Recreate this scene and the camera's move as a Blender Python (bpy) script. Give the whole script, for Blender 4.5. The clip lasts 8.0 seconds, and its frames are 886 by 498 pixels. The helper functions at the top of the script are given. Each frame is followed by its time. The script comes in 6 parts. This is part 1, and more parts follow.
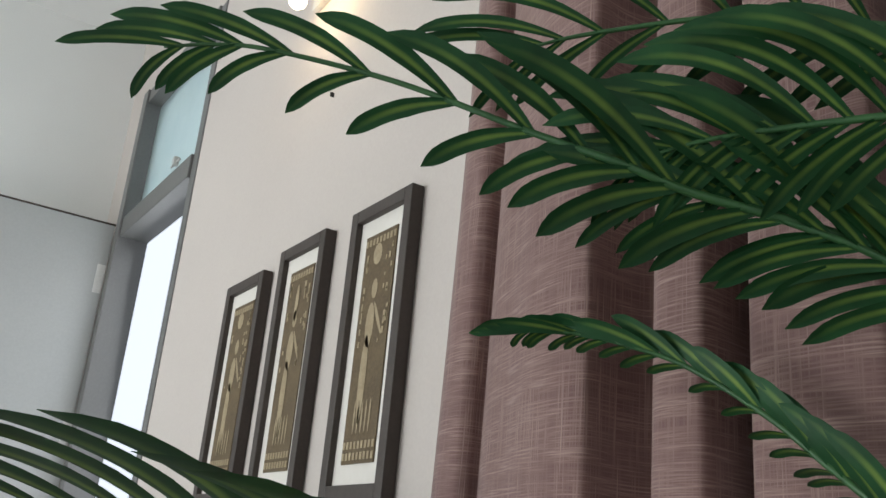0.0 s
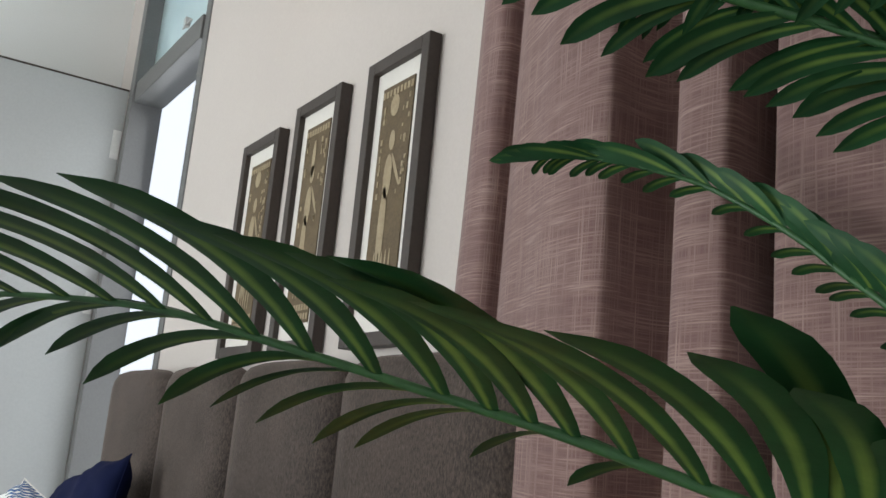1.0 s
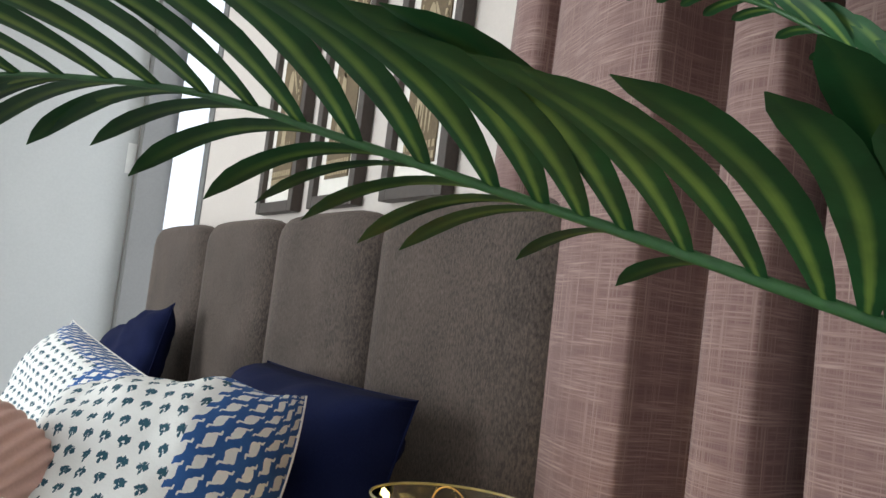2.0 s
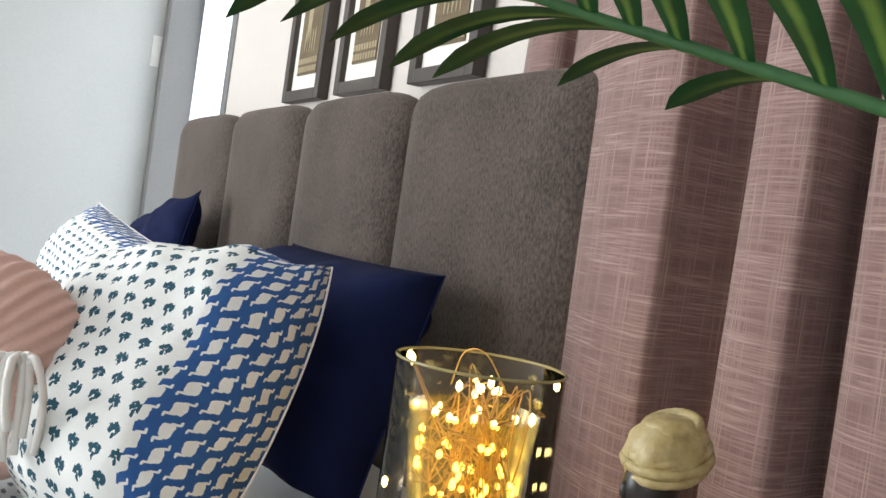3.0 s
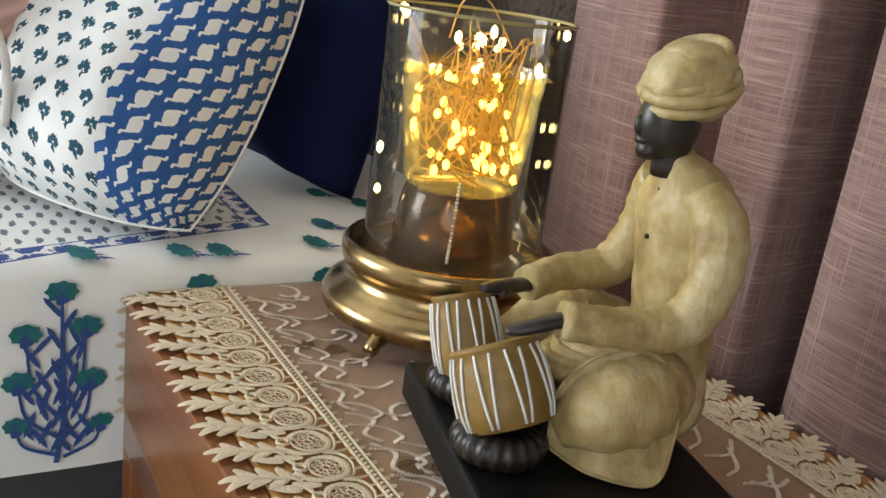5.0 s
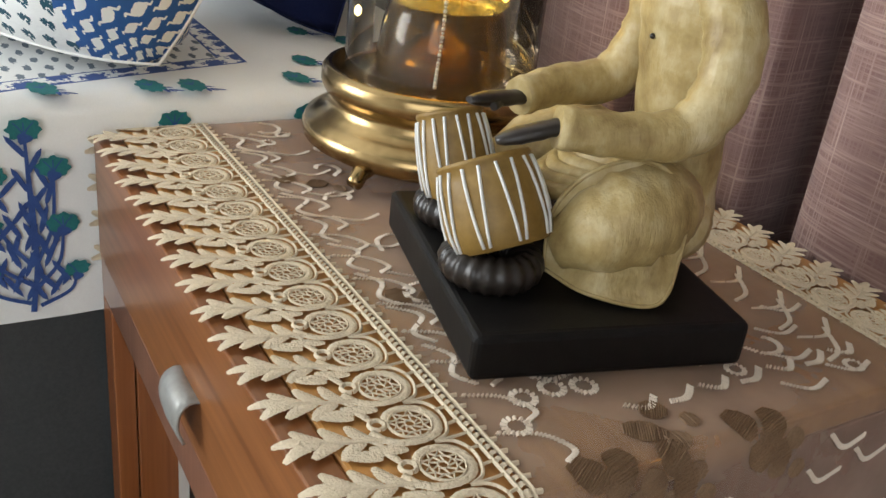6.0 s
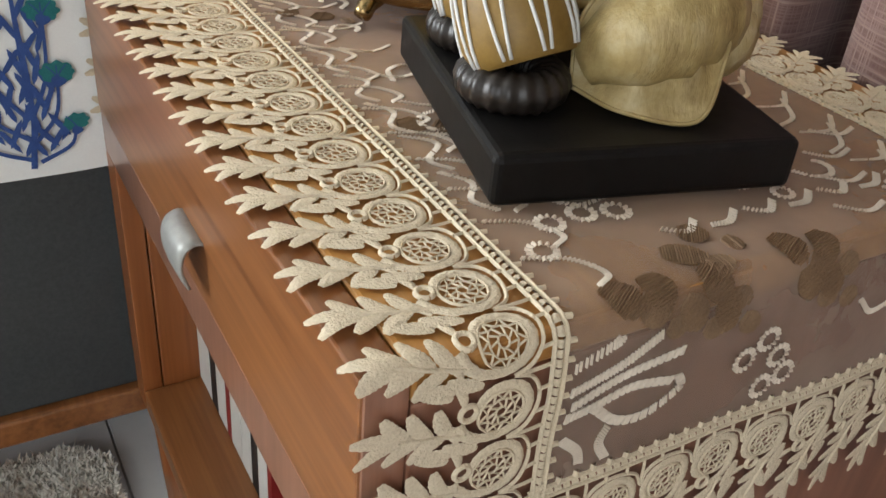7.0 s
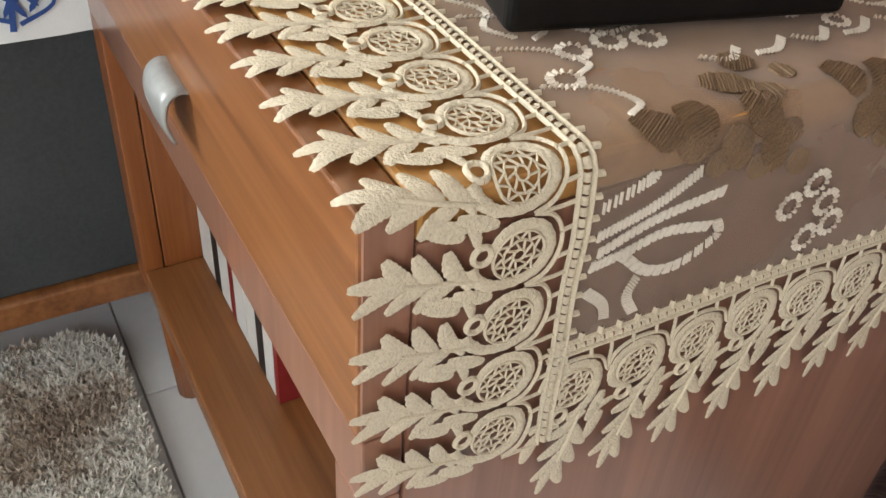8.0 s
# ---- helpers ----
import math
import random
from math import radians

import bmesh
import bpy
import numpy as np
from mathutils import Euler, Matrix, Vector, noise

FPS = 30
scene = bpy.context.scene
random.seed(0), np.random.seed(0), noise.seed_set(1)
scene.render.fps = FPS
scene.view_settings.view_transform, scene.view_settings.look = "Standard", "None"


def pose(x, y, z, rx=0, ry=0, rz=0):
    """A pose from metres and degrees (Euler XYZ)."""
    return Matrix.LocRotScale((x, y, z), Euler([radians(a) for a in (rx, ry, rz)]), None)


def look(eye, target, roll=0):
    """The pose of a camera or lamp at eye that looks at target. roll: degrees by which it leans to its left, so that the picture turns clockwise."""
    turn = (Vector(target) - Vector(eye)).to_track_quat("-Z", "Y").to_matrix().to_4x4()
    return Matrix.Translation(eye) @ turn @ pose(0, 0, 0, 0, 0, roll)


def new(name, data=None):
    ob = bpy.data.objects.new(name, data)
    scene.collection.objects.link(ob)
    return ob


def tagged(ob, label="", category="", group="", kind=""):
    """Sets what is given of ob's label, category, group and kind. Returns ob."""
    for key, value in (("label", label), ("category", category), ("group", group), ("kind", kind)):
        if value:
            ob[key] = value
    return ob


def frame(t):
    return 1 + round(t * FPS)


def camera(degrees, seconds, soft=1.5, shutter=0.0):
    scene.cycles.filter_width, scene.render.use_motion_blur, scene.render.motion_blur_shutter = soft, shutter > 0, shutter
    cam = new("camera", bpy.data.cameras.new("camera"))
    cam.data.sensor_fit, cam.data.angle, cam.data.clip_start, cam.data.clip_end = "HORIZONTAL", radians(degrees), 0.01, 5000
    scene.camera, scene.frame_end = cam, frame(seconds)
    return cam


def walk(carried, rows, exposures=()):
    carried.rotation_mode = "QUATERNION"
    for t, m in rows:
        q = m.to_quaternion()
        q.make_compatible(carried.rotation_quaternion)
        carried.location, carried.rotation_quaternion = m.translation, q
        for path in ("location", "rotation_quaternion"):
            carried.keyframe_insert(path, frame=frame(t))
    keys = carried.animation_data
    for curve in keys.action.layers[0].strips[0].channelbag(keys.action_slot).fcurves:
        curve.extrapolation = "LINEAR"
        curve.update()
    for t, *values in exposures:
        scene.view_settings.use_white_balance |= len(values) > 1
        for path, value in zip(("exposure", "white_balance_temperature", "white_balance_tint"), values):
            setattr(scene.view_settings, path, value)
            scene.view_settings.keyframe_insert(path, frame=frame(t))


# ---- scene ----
cam = camera(51.58, 8.0)
# seconds, eye x y z, yaw, pitch, lean to the left
ROWS = [
    (0, 0.3380, -0.2219, 0.9949, 57.67, 19.53, 5.08),
    (0.5, 0.3250, -0.2120, 0.9720, 57.27, 16.08, 4.94),
    (1, 0.3201, -0.2100, 0.9541, 58.00, 11.88, 5.18),
    (1.5, 0.3118, -0.2061, 0.9340, 58.88, 7.44, 5.93),
    (2.8, 0.2831, -0.1893, 0.8726, 60.24, 0.10, 8.14),
    (3, 0.2778, -0.1856, 0.8650, 60.36, -1.24, 8.19),
    (3.5, 0.2675, -0.1783, 0.8498, 59.81, -5.21, 8.38),
    (4, 0.2552, -0.1638, 0.8325, 58.87, -10.64, 8.50),
    (4.2, 0.2491, -0.1595, 0.8270, 58.55, -12.67, 8.55),
    (5.5, 0.2316, -0.1317, 0.7739, 58.38, -20.66, 7.20),
    (6, 0.2184, -0.1179, 0.7523, 57.48, -25.35, 7.01),
    (6.5, 0.2090, -0.1091, 0.7315, 57.53, -29.49, 6.43),
    (7, 0.2032, -0.1008, 0.7096, 58.31, -32.75, 5.25),
    (7.5, 0.1959, -0.0950, 0.6896, 58.76, -35.47, 4.96),
    (8, 0.1882, -0.0878, 0.6670, 58.63, -38.93, 4.49),
]
walk(cam, [(t, pose(x, y, z, 0, 0, yaw) @ pose(0, 0, 0, 90 + pitch) @ pose(0, 0, 0, 0, 0, roll)) for t, x, y, z, yaw, pitch, roll in ROWS],
     [(0, -1.05), (1.5, -0.88), (3.0, -0.25), (4.2, -0.18), (5.5, -0.18), (6.5, 0.18), (7.0, 0.15), (7.5, 0.24), (8.0, 0.44)])

# ---- light ----
world = bpy.data.worlds.new("sky")
scene.world = world
world.use_nodes = True
_wn = world.node_tree.nodes
_sky = _wn.new("ShaderNodeTexSky")
_sky.sky_type, _sky.sun_disc, _sky.sun_elevation, _sky.sun_rotation = "NISHITA", False, radians(50), radians(200)
world.node_tree.links.new(_sky.outputs[0], _wn["Background"].inputs[0])
_wn["Background"].inputs[1].default_value = 0.10


def area_lamp(name, m, sx, sy, watts, colour):
    data = bpy.data.lights.new(name, "AREA")
    data.shape, data.size, data.size_y, data.energy, data.color = "RECTANGLE", sx, sy, watts, colour
    ob = new(name, data)
    ob.matrix_world = m
    return ob


# daylight through the window behind the camera and through the open door
area_lamp("window_daylight", look((-1.95, -3.14, 1.20), (-1.55, 0, 0.70)), 1.6, 2.2, 160, (0.93, 0.97, 1.0))
# unseen fill added from the right for the floor and the hanging lace
area_lamp("side_fill", look((1.66, -1.60, 1.25), (-0.2, -0.2, 0.0)), 1.3, 1.6, 21, (0.93, 0.97, 1.0))
area_lamp("door_daylight", look((-2.70, 0.62, 1.1), (-2.70, -1, 1.0)), 0.66, 1.9, 12, (0.93, 0.97, 1.0))


# ---- materials ----
def node_material(name):
    m = bpy.data.materials.new(name)
    m.use_nodes = True
    t = m.node_tree
    return m, t, t.nodes, t.links, t.nodes["Principled BSDF"]


def coords(t, kind, scale):
    c = t.nodes.new("ShaderNodeTexCoord")
    mp = t.nodes.new("ShaderNodeMapping")
    mp.inputs["Scale"].default_value = scale if hasattr(scale, "__len__") else (scale,) * 3
    t.links.new(c.outputs[kind], mp.inputs[0])
    return mp.outputs[0]


def noise_tex(t, vec, scale, detail=4, rough=0.55):
    n = t.nodes.new("ShaderNodeTexNoise")
    n.inputs["Scale"].default_value, n.inputs["Detail"].default_value, n.inputs["Roughness"].default_value = scale, detail, rough
    t.links.new(vec, n.inputs["Vector"])
    return n.outputs[0]


def ramp(t, fac, stops):
    r = t.nodes.new("ShaderNodeValToRGB")
    while len(r.color_ramp.elements) < len(stops):
        r.color_ramp.elements.new(0.5)
    for e, (p, c) in zip(r.color_ramp.elements, stops):
        e.position, e.color = p, (*c, 1) if len(c) == 3 else c
    t.links.new(fac, r.inputs[0])
    return r.outputs[0]


def mixc(t, fac, a, b, mode="MIX"):
    n = t.nodes.new("ShaderNodeMix")
    n.data_type, n.blend_type = "RGBA", mode
    for sock, v in ((n.inputs[0], fac), (n.inputs[6], a), (n.inputs[7], b)):
        if hasattr(v, "is_output"):
            t.links.new(v, sock)
        elif hasattr(v, "__len__"):
            sock.default_value = (*v, 1) if len(v) == 3 else v
        else:
            sock.default_value = v
    return n.outputs[2]


def calc(t, op, a, b=0.0, c=0.0):
    n = t.nodes.new("ShaderNodeMath")
    n.operation = op
    for sock, v in zip(n.inputs, (a, b, c)):
        if hasattr(v, "is_output"):
            t.links.new(v, sock)
        else:
            sock.default_value = v
    return n.outputs[0]


def bump(t, bsdf, height, strength=0.3, distance=0.002):
    b = t.nodes.new("ShaderNodeBump")
    b.inputs["Strength"].default_value, b.inputs["Distance"].default_value = strength, distance
    t.links.new(height, b.inputs["Height"])
    t.links.new(b.outputs[0], bsdf.inputs["Normal"])


def mottled(name, dark, light, scale, rough=0.6, metal=0.0, grain=60, bumps=0.2, depth=0.001, stretch=1.0, spec=0.5):
    """A surface whose colour wanders between two tones, with fine grain and relief."""
    m, t, n, l, b = node_material(name)
    v = coords(t, "Object", stretch)
    big = noise_tex(t, v, scale, 4)
    fine = noise_tex(t, v, grain, 3)
    f = calc(t, "MULTIPLY_ADD", fine, 0.45, calc(t, "MULTIPLY", big, 0.6))
    l.new(ramp(t, f, [(0.32, dark), (0.72, light)]), b.inputs["Base Color"])
    l.new(calc(t, "MULTIPLY_ADD", big, 0.2, rough - 0.1), b.inputs["Roughness"])
    b.inputs["Metallic"].default_value = metal
    b.inputs["Specular IOR Level"].default_value = spec
    bump(t, b, fine, bumps, depth)
    return m


def wood(name, dark, light, axis=0, rough=0.35, coat=0.25):
    m, t, n, l, b = node_material(name)
    st = [14, 14, 14]
    st[axis] = 0.9
    v = coords(t, "Object", st)
    a = noise_tex(t, v, 2.2, 6, 0.6)
    st2 = [160, 160, 160]
    st2[axis] = 5
    fine = noise_tex(t, coords(t, "Object", st2), 1.0, 3)
    big = noise_tex(t, coords(t, "Object", 3.0), 1.0, 2)
    f = calc(t, "MULTIPLY_ADD", fine, 0.35, calc(t, "MULTIPLY_ADD", a, 0.5, calc(t, "MULTIPLY", big, 0.2)))
    l.new(ramp(t, f, [(0.38, dark), (0.66, light)]), b.inputs["Base Color"])
    b.inputs["Roughness"].default_value = rough
    b.inputs["Coat Weight"].default_value, b.inputs["Coat Roughness"].default_value = coat, 0.25
    bump(t, b, fine, 0.12, 0.0004)
    return m


M_WALL = mottled("wall_paint", (0.56, 0.51, 0.47), (0.62, 0.57, 0.525), 1.5, 0.75, grain=180, bumps=0.08)
M_WALL2 = mottled("side_wall_paint", (0.76, 0.77, 0.75), (0.82, 0.83, 0.81), 1.5, 0.75, grain=180, bumps=0.08)
M_CEIL = mottled("ceiling_paint", (0.72, 0.72, 0.70), (0.78, 0.78, 0.76), 1.5, 0.8, grain=150, bumps=0.06)
M_TILE = mottled("floor_tile_glaze", (0.82, 0.815, 0.80), (0.88, 0.875, 0.86), 2.0, 0.25, grain=90, bumps=0.03)
M_GROUT = mottled("grout", (0.40, 0.38, 0.35), (0.5, 0.48, 0.45), 6, 0.9)
M_FRAME = mottled("grey_door_paint", (0.125, 0.125, 0.122), (0.16, 0.16, 0.156), 3, 0.45, grain=120, bumps=0.06)
M_LEAF = mottled("pale_door_paint", (0.36, 0.37, 0.36), (0.41, 0.42, 0.41), 2.2, 0.4, grain=120, bumps=0.05)
M_STEEL = mottled("brushed_steel", (0.56, 0.56, 0.54), (0.68, 0.68, 0.65), 20, 0.45, 0.2, grain=200, bumps=0.08)
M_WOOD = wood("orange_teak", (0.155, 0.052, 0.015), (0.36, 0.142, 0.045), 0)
# brightness put into the top's teak, as the lace gaps came out dark
M_TOP = wood("lightened_teak_top", (0.36, 0.150, 0.036), (0.60, 0.300, 0.085), 0)
M_WOODV = wood("orange_teak_upright", (0.22, 0.065, 0.016), (0.40, 0.14, 0.042), 2)
M_WOODS = wood("red_teak_side", (0.20, 0.085, 0.050), (0.36, 0.165, 0.100), 2, 0.28, 0.6)
M_DARK = mottled("charcoal_cloth", (0.030, 0.034, 0.035), (0.062, 0.066, 0.066), 5, 0.85, grain=300, bumps=0.3, depth=0.0006)
M_PFRAME = mottled("dark_brown_frame", (0.032, 0.023, 0.018), (0.060, 0.044, 0.036), 8, 0.5, grain=140, bumps=0.1)
M_MAT = mottled("cream_mount", (0.72, 0.69, 0.63), (0.78, 0.75, 0.69), 4, 0.8)
M_PAPYRUS = mottled("papyrus", (0.085, 0.058, 0.028), (0.16, 0.115, 0.060), 24, 0.75, grain=220, bumps=0.2, depth=0.0005)
M_PGOLD = mottled("papyrus_gold", (0.27, 0.205, 0.115), (0.42, 0.34, 0.21), 40, 0.6, grain=260)
M_BLACK = mottled("black_lacquer", (0.0025, 0.0022, 0.002), (0.007, 0.006, 0.0055), 18, 0.5, grain=140, bumps=0.18, depth=0.0006, spec=0.22)
M_NAVY = mottled("navy_cotton", (0.0035, 0.0065, 0.032), (0.008, 0.013, 0.052), 8, 0.9, grain=420, bumps=0.3, depth=0.0006, spec=0.12)
M_PAPER = mottled("paper", (0.62, 0.60, 0.55), (0.72, 0.70, 0.65), 12, 0.8)
M_RED = mottled("red_cover", (0.20, 0.012, 0.012), (0.30, 0.022, 0.02), 12, 0.5)
M_COVER = mottled("black_cover", (0.012, 0.012, 0.012), (0.02, 0.02, 0.02), 12, 0.5)
M_PINK = mottled("pink_cotton", (0.62, 0.40, 0.34), (0.74, 0.50, 0.43), 10, 0.85, grain=300, bumps=0.3)
M_WHITE = mottled("white_yarn", (0.74, 0.72, 0.68), (0.82, 0.80, 0.77), 10, 0.9, grain=400, bumps=0.4)


def glow(name, colour, strength):
    m, t, n, l, b = node_material(name)
    b.inputs["Base Color"].default_value = (*colour, 1)
    b.inputs["Emission Color"].default_value, b.inputs["Emission Strength"].default_value = (*colour, 1), strength
    return m


M_OUT = glow("bright_outdoors", (0.84, 0.90, 0.98), 2.0)
M_LAMP = glow("lamp_glow", (1.0, 0.80, 0.50), 14.0)


def velvet():
    """Brown chenille of the headboard, with a short broken nap."""
    m, t, n, l, b = node_material("brown_chenille")
    nap = noise_tex(t, coords(t, "Object", (330, 330, 150)), 1.0, 3, 0.7)
    big = noise_tex(t, coords(t, "Object", 9), 1.0, 4)
    f = calc(t, "MULTIPLY_ADD", nap, 0.75, calc(t, "MULTIPLY", big, 0.3))
    l.new(ramp(t, f, [(0.38, (0.018, 0.013, 0.010)), (0.68, (0.105, 0.078, 0.064))]), b.inputs["Base Color"])
    b.inputs["Roughness"].default_value = 0.9
    b.inputs["Sheen Weight"].default_value, b.inputs["Sheen Roughness"].default_value = 0.25, 0.4
    b.inputs["Sheen Tint"].default_value = (0.62, 0.5, 0.45, 1)
    bump(t, b, nap, 0.5, 0.0015)
    return m


def curtain_cloth():
    """Dusty rose slub weave: pale threads run across and down in broken bundles."""
    m, t, n, l, b = node_material("rose_slub_linen")
    u = t.nodes.new("ShaderNodeUVMap")
    mp1, mp2, mp3, mp4 = [t.nodes.new("ShaderNodeMapping") for _ in range(4)]
    for mp, sc in ((mp1, (16, 480, 1)), (mp2, (620, 9, 1)), (mp3, (5, 52, 1)), (mp4, (90, 3.0, 1))):
        mp.inputs["Scale"].default_value = sc
        l.new(u.outputs[0], mp.inputs[0])
    weft = noise_tex(t, mp1.outputs[0], 1.0, 2, 0.6)
    warp = noise_tex(t, mp2.outputs[0], 1.0, 2, 0.6)
    bands = noise_tex(t, mp3.outputs[0], 1.0, 3, 0.6)
    bands2 = noise_tex(t, mp4.outputs[0], 1.0, 2, 0.5)
    w1 = calc(t, "MULTIPLY", ramp(t, weft, [(0.42, (0, 0, 0)), (0.66, (1, 1, 1))]), ramp(t, bands, [(0.36, (0.25,) * 3), (0.62, (1, 1, 1))]))
    w2 = calc(t, "MULTIPLY", ramp(t, warp, [(0.46, (0, 0, 0)), (0.68, (1, 1, 1))]), ramp(t, bands2, [(0.38, (0.2,) * 3), (0.62, (1,) * 3)]))
    f = calc(t, "MAXIMUM", w1, w2)
    base = mixc(t, bands, (0.142, 0.075, 0.071), (0.205, 0.115, 0.104))
    l.new(mixc(t, f, base, (0.360, 0.250, 0.218)), b.inputs["Base Color"])
    b.inputs["Roughness"].default_value = 0.85
    b.inputs["Sheen Weight"].default_value = 0.15
    bump(t, b, f, 0.25, 0.001)
    return m


M_HEAD, M_CURT = velvet(), curtain_cloth()


# ---- mesh helpers ----
def mesh_of(name, bm, mat, smooth=False):
    me = bpy.data.meshes.new(name)
    if smooth:
        for f in bm.faces:
            f.smooth = True
    bmesh.ops.recalc_face_normals(bm, faces=bm.faces)
    bm.to_mesh(me)
    bm.free()
    for x in (mat if isinstance(mat, (list, tuple)) else [mat]):
        me.materials.append(x)
    return me


def thing(name, label, category, at=(0, 0, 0), group=""):
    ob = new(name)
    ob.location = at
    ob.empty_display_size = 0.05
    return tagged(ob, label, category, group)


def part(name, bm, mat, parent, label="", smooth=False):
    """One mesh object under a thing or a part; bm is in the world's metres."""
    me = mesh_of(name, bm, mat, smooth)
    ob = new(name, me)
    if parent is not None:
        root = Vector((0, 0, 0))
        p = parent
        while p is not None:
            root += p.location
            p = p.parent
        me.transform(Matrix.Translation(-root))
        ob.parent = parent
    return tagged(ob, label)


def solid(name, bm, mat, label, category="", kind="", smooth=False, group=""):
    return tagged(new(name, mesh_of(name, bm, mat, smooth)), label, category, group, kind)


def box(bm, x0, x1, y0, y1, z0, z1, bevel=0.0, seg=2, m=None, mi=0):
    r = bmesh.ops.create_cube(bm, size=1, matrix=Matrix.Translation(((x0 + x1) / 2, (y0 + y1) / 2, (z0 + z1) / 2)) @ Matrix.Diagonal((x1 - x0, y1 - y0, z1 - z0, 1)))
    vs = r["verts"]
    if bevel:
        es = list({e for v in vs for e in v.link_edges})
        g = bmesh.ops.bevel(bm, geom=es, offset=bevel, segments=seg, affect="EDGES", profile=0.5)
        vs = list({v for f in g["faces"] for v in f.verts} | {v for v in vs if v.is_valid})
    if m is not None:
        bmesh.ops.transform(bm, matrix=m, verts=vs)
    if mi:
        for f in {f for v in vs for f in v.link_faces}:
            f.material_index = mi
    return vs


def boxes(*rows, bevel=0.0):
    bm = bmesh.new()
    for r in rows:
        box(bm, *r, bevel=bevel)
    return bm


def lathe(bm, profile, cx, cy, seg=48, mi=0, close=False):
    """Turn (radius, height) pairs about a vertical axis."""
    rings = []
    for r, z in profile:
        rings.append([bm.verts.new((cx + r * math.cos(2 * math.pi * i / seg), cy + r * math.sin(2 * math.pi * i / seg), z)) for i in range(seg)])
    pairs = list(zip(rings, rings[1:])) + ([(rings[-1], rings[0])] if close else [])
    for a, b in pairs:
        for i in range(seg):
            f = bm.faces.new((a[i], a[(i + 1) % seg], b[(i + 1) % seg], b[i]))
            f.smooth, f.material_index = True, mi
    return rings


def tube(bm, pts, radii, seg=10, mi=0, flat=1.0, up=(0, 0, 1), cap=True):
    """A tapered tube along points; flat squashes it along the side axis given by up."""
    pts = [Vector(p) for p in pts]
    if not hasattr(radii, "__len__"):
        radii = [radii] * len(pts)
    rings = []
    for i, p in enumerate(pts):
        d = (pts[min(i + 1, len(pts) - 1)] - pts[max(i - 1, 0)]).normalized()
        s = d.cross(Vector(up))
        s = s.normalized() if s.length > 1e-4 else d.orthogonal().normalized()
        n = s.cross(d).normalized()
        rings.append([bm.verts.new(p + radii[i] * (math.cos(2 * math.pi * k / seg) * s + flat * math.sin(2 * math.pi * k / seg) * n)) for k in range(seg)])
    for a, b in zip(rings, rings[1:]):
        for k in range(seg):
            f = bm.faces.new((a[k], a[(k + 1) % seg], b[(k + 1) % seg], b[k]))
            f.smooth, f.material_index = True, mi
    if cap:
        for r in (rings[0], rings[-1]):
            f = bm.faces.new(r)
            f.material_index = mi
    return rings


def spline(pts, n):
    """Catmull-Rom through points, n samples."""
    p = [Vector(q) for q in pts]
    p = [2 * p[0] - p[1]] + p + [2 * p[-1] - p[-2]]
    out = []
    for i in range(n):
        u = i / (n - 1) * (len(p) - 3)
        k = min(int(u), len(p) - 4)
        t = u - k
        a, b, c, d = p[k:k + 4]
        out.append(0.5 * ((2 * b) + (c - a) * t + (2 * a - 5 * b + 4 * c - d) * t * t + (3 * b - 3 * c + d - a) * t ** 3))
    return out


# ---- the room ----
WY = 0.508                      # face of the wall behind the bed
X0, X1, Y0, CEIL = -3.40, 1.70, -3.20, 3.08
DL, DR, DTOP = -3.12, -2.255, 2.71    # door opening with its transom

solid("wall_north", boxes((DR, X1 + 0.12, WY, WY + 0.09, 0, CEIL), (X0 - 0.12, DL, WY, WY + 0.09, 0, CEIL), (DL, DR, WY, WY + 0.09, DTOP, CEIL)), M_WALL,
      "warm off-white painted wall behind the bed", kind="structure")
solid("wall_west", boxes((X0 - 0.12, X0, Y0 - 0.12, WY, 0, CEIL)), M_WALL2, "pale grey painted side wall", kind="structure")
# unseen wall, darkened to cut bounce on the right; its opening is added
M_WALL3 = mottled("bounce_cut_wall", (0.30, 0.27, 0.24), (0.35, 0.315, 0.28), 3, 0.7, grain=90)
solid("wall_east", boxes((X1, X1 + 0.12, Y0 - 0.12, -2.28, 0, CEIL), (X1, X1 + 0.12, -0.92, WY, 0, CEIL), (X1, X1 + 0.12, -2.28, -0.92, 0, 0.42), (X1, X1 + 0.12, -2.28, -0.92, 2.08, CEIL)), M_WALL3, "unseen side wall, darkened to cut bounce, with an added opening", kind="structure")
solid("wall_south", boxes((X0, -2.80, Y0 - 0.12, Y0, 0, CEIL), (-1.10, X1, Y0 - 0.12, Y0, 0, CEIL), (-2.80, -1.10, Y0 - 0.12, Y0, 0, 0.06), (-2.80, -1.10, Y0 - 0.12, Y0, 2.35, CEIL)), M_WALL2,
      "pale painted wall with a wide window opening", kind="structure")
solid("ceiling", boxes((X0 - 0.12, X1 + 0.12, Y0 - 0.12, WY + 0.09, CEIL, CEIL + 0.12)), M_CEIL, "plain white painted ceiling", kind="structure")
floor = solid("floor", boxes((X0 - 0.12, X1 + 0.12, Y0 - 0.12, WY + 0.09, -0.12, -0.006)), M_GROUT, "glossy off-white floor tiles", kind="structure")
solid("backdrop", boxes((-16.0, 0.5, 2.2, 2.25, -0.5, 5.0)), M_OUT, "bright daylight seen through the doorway", kind="structure")

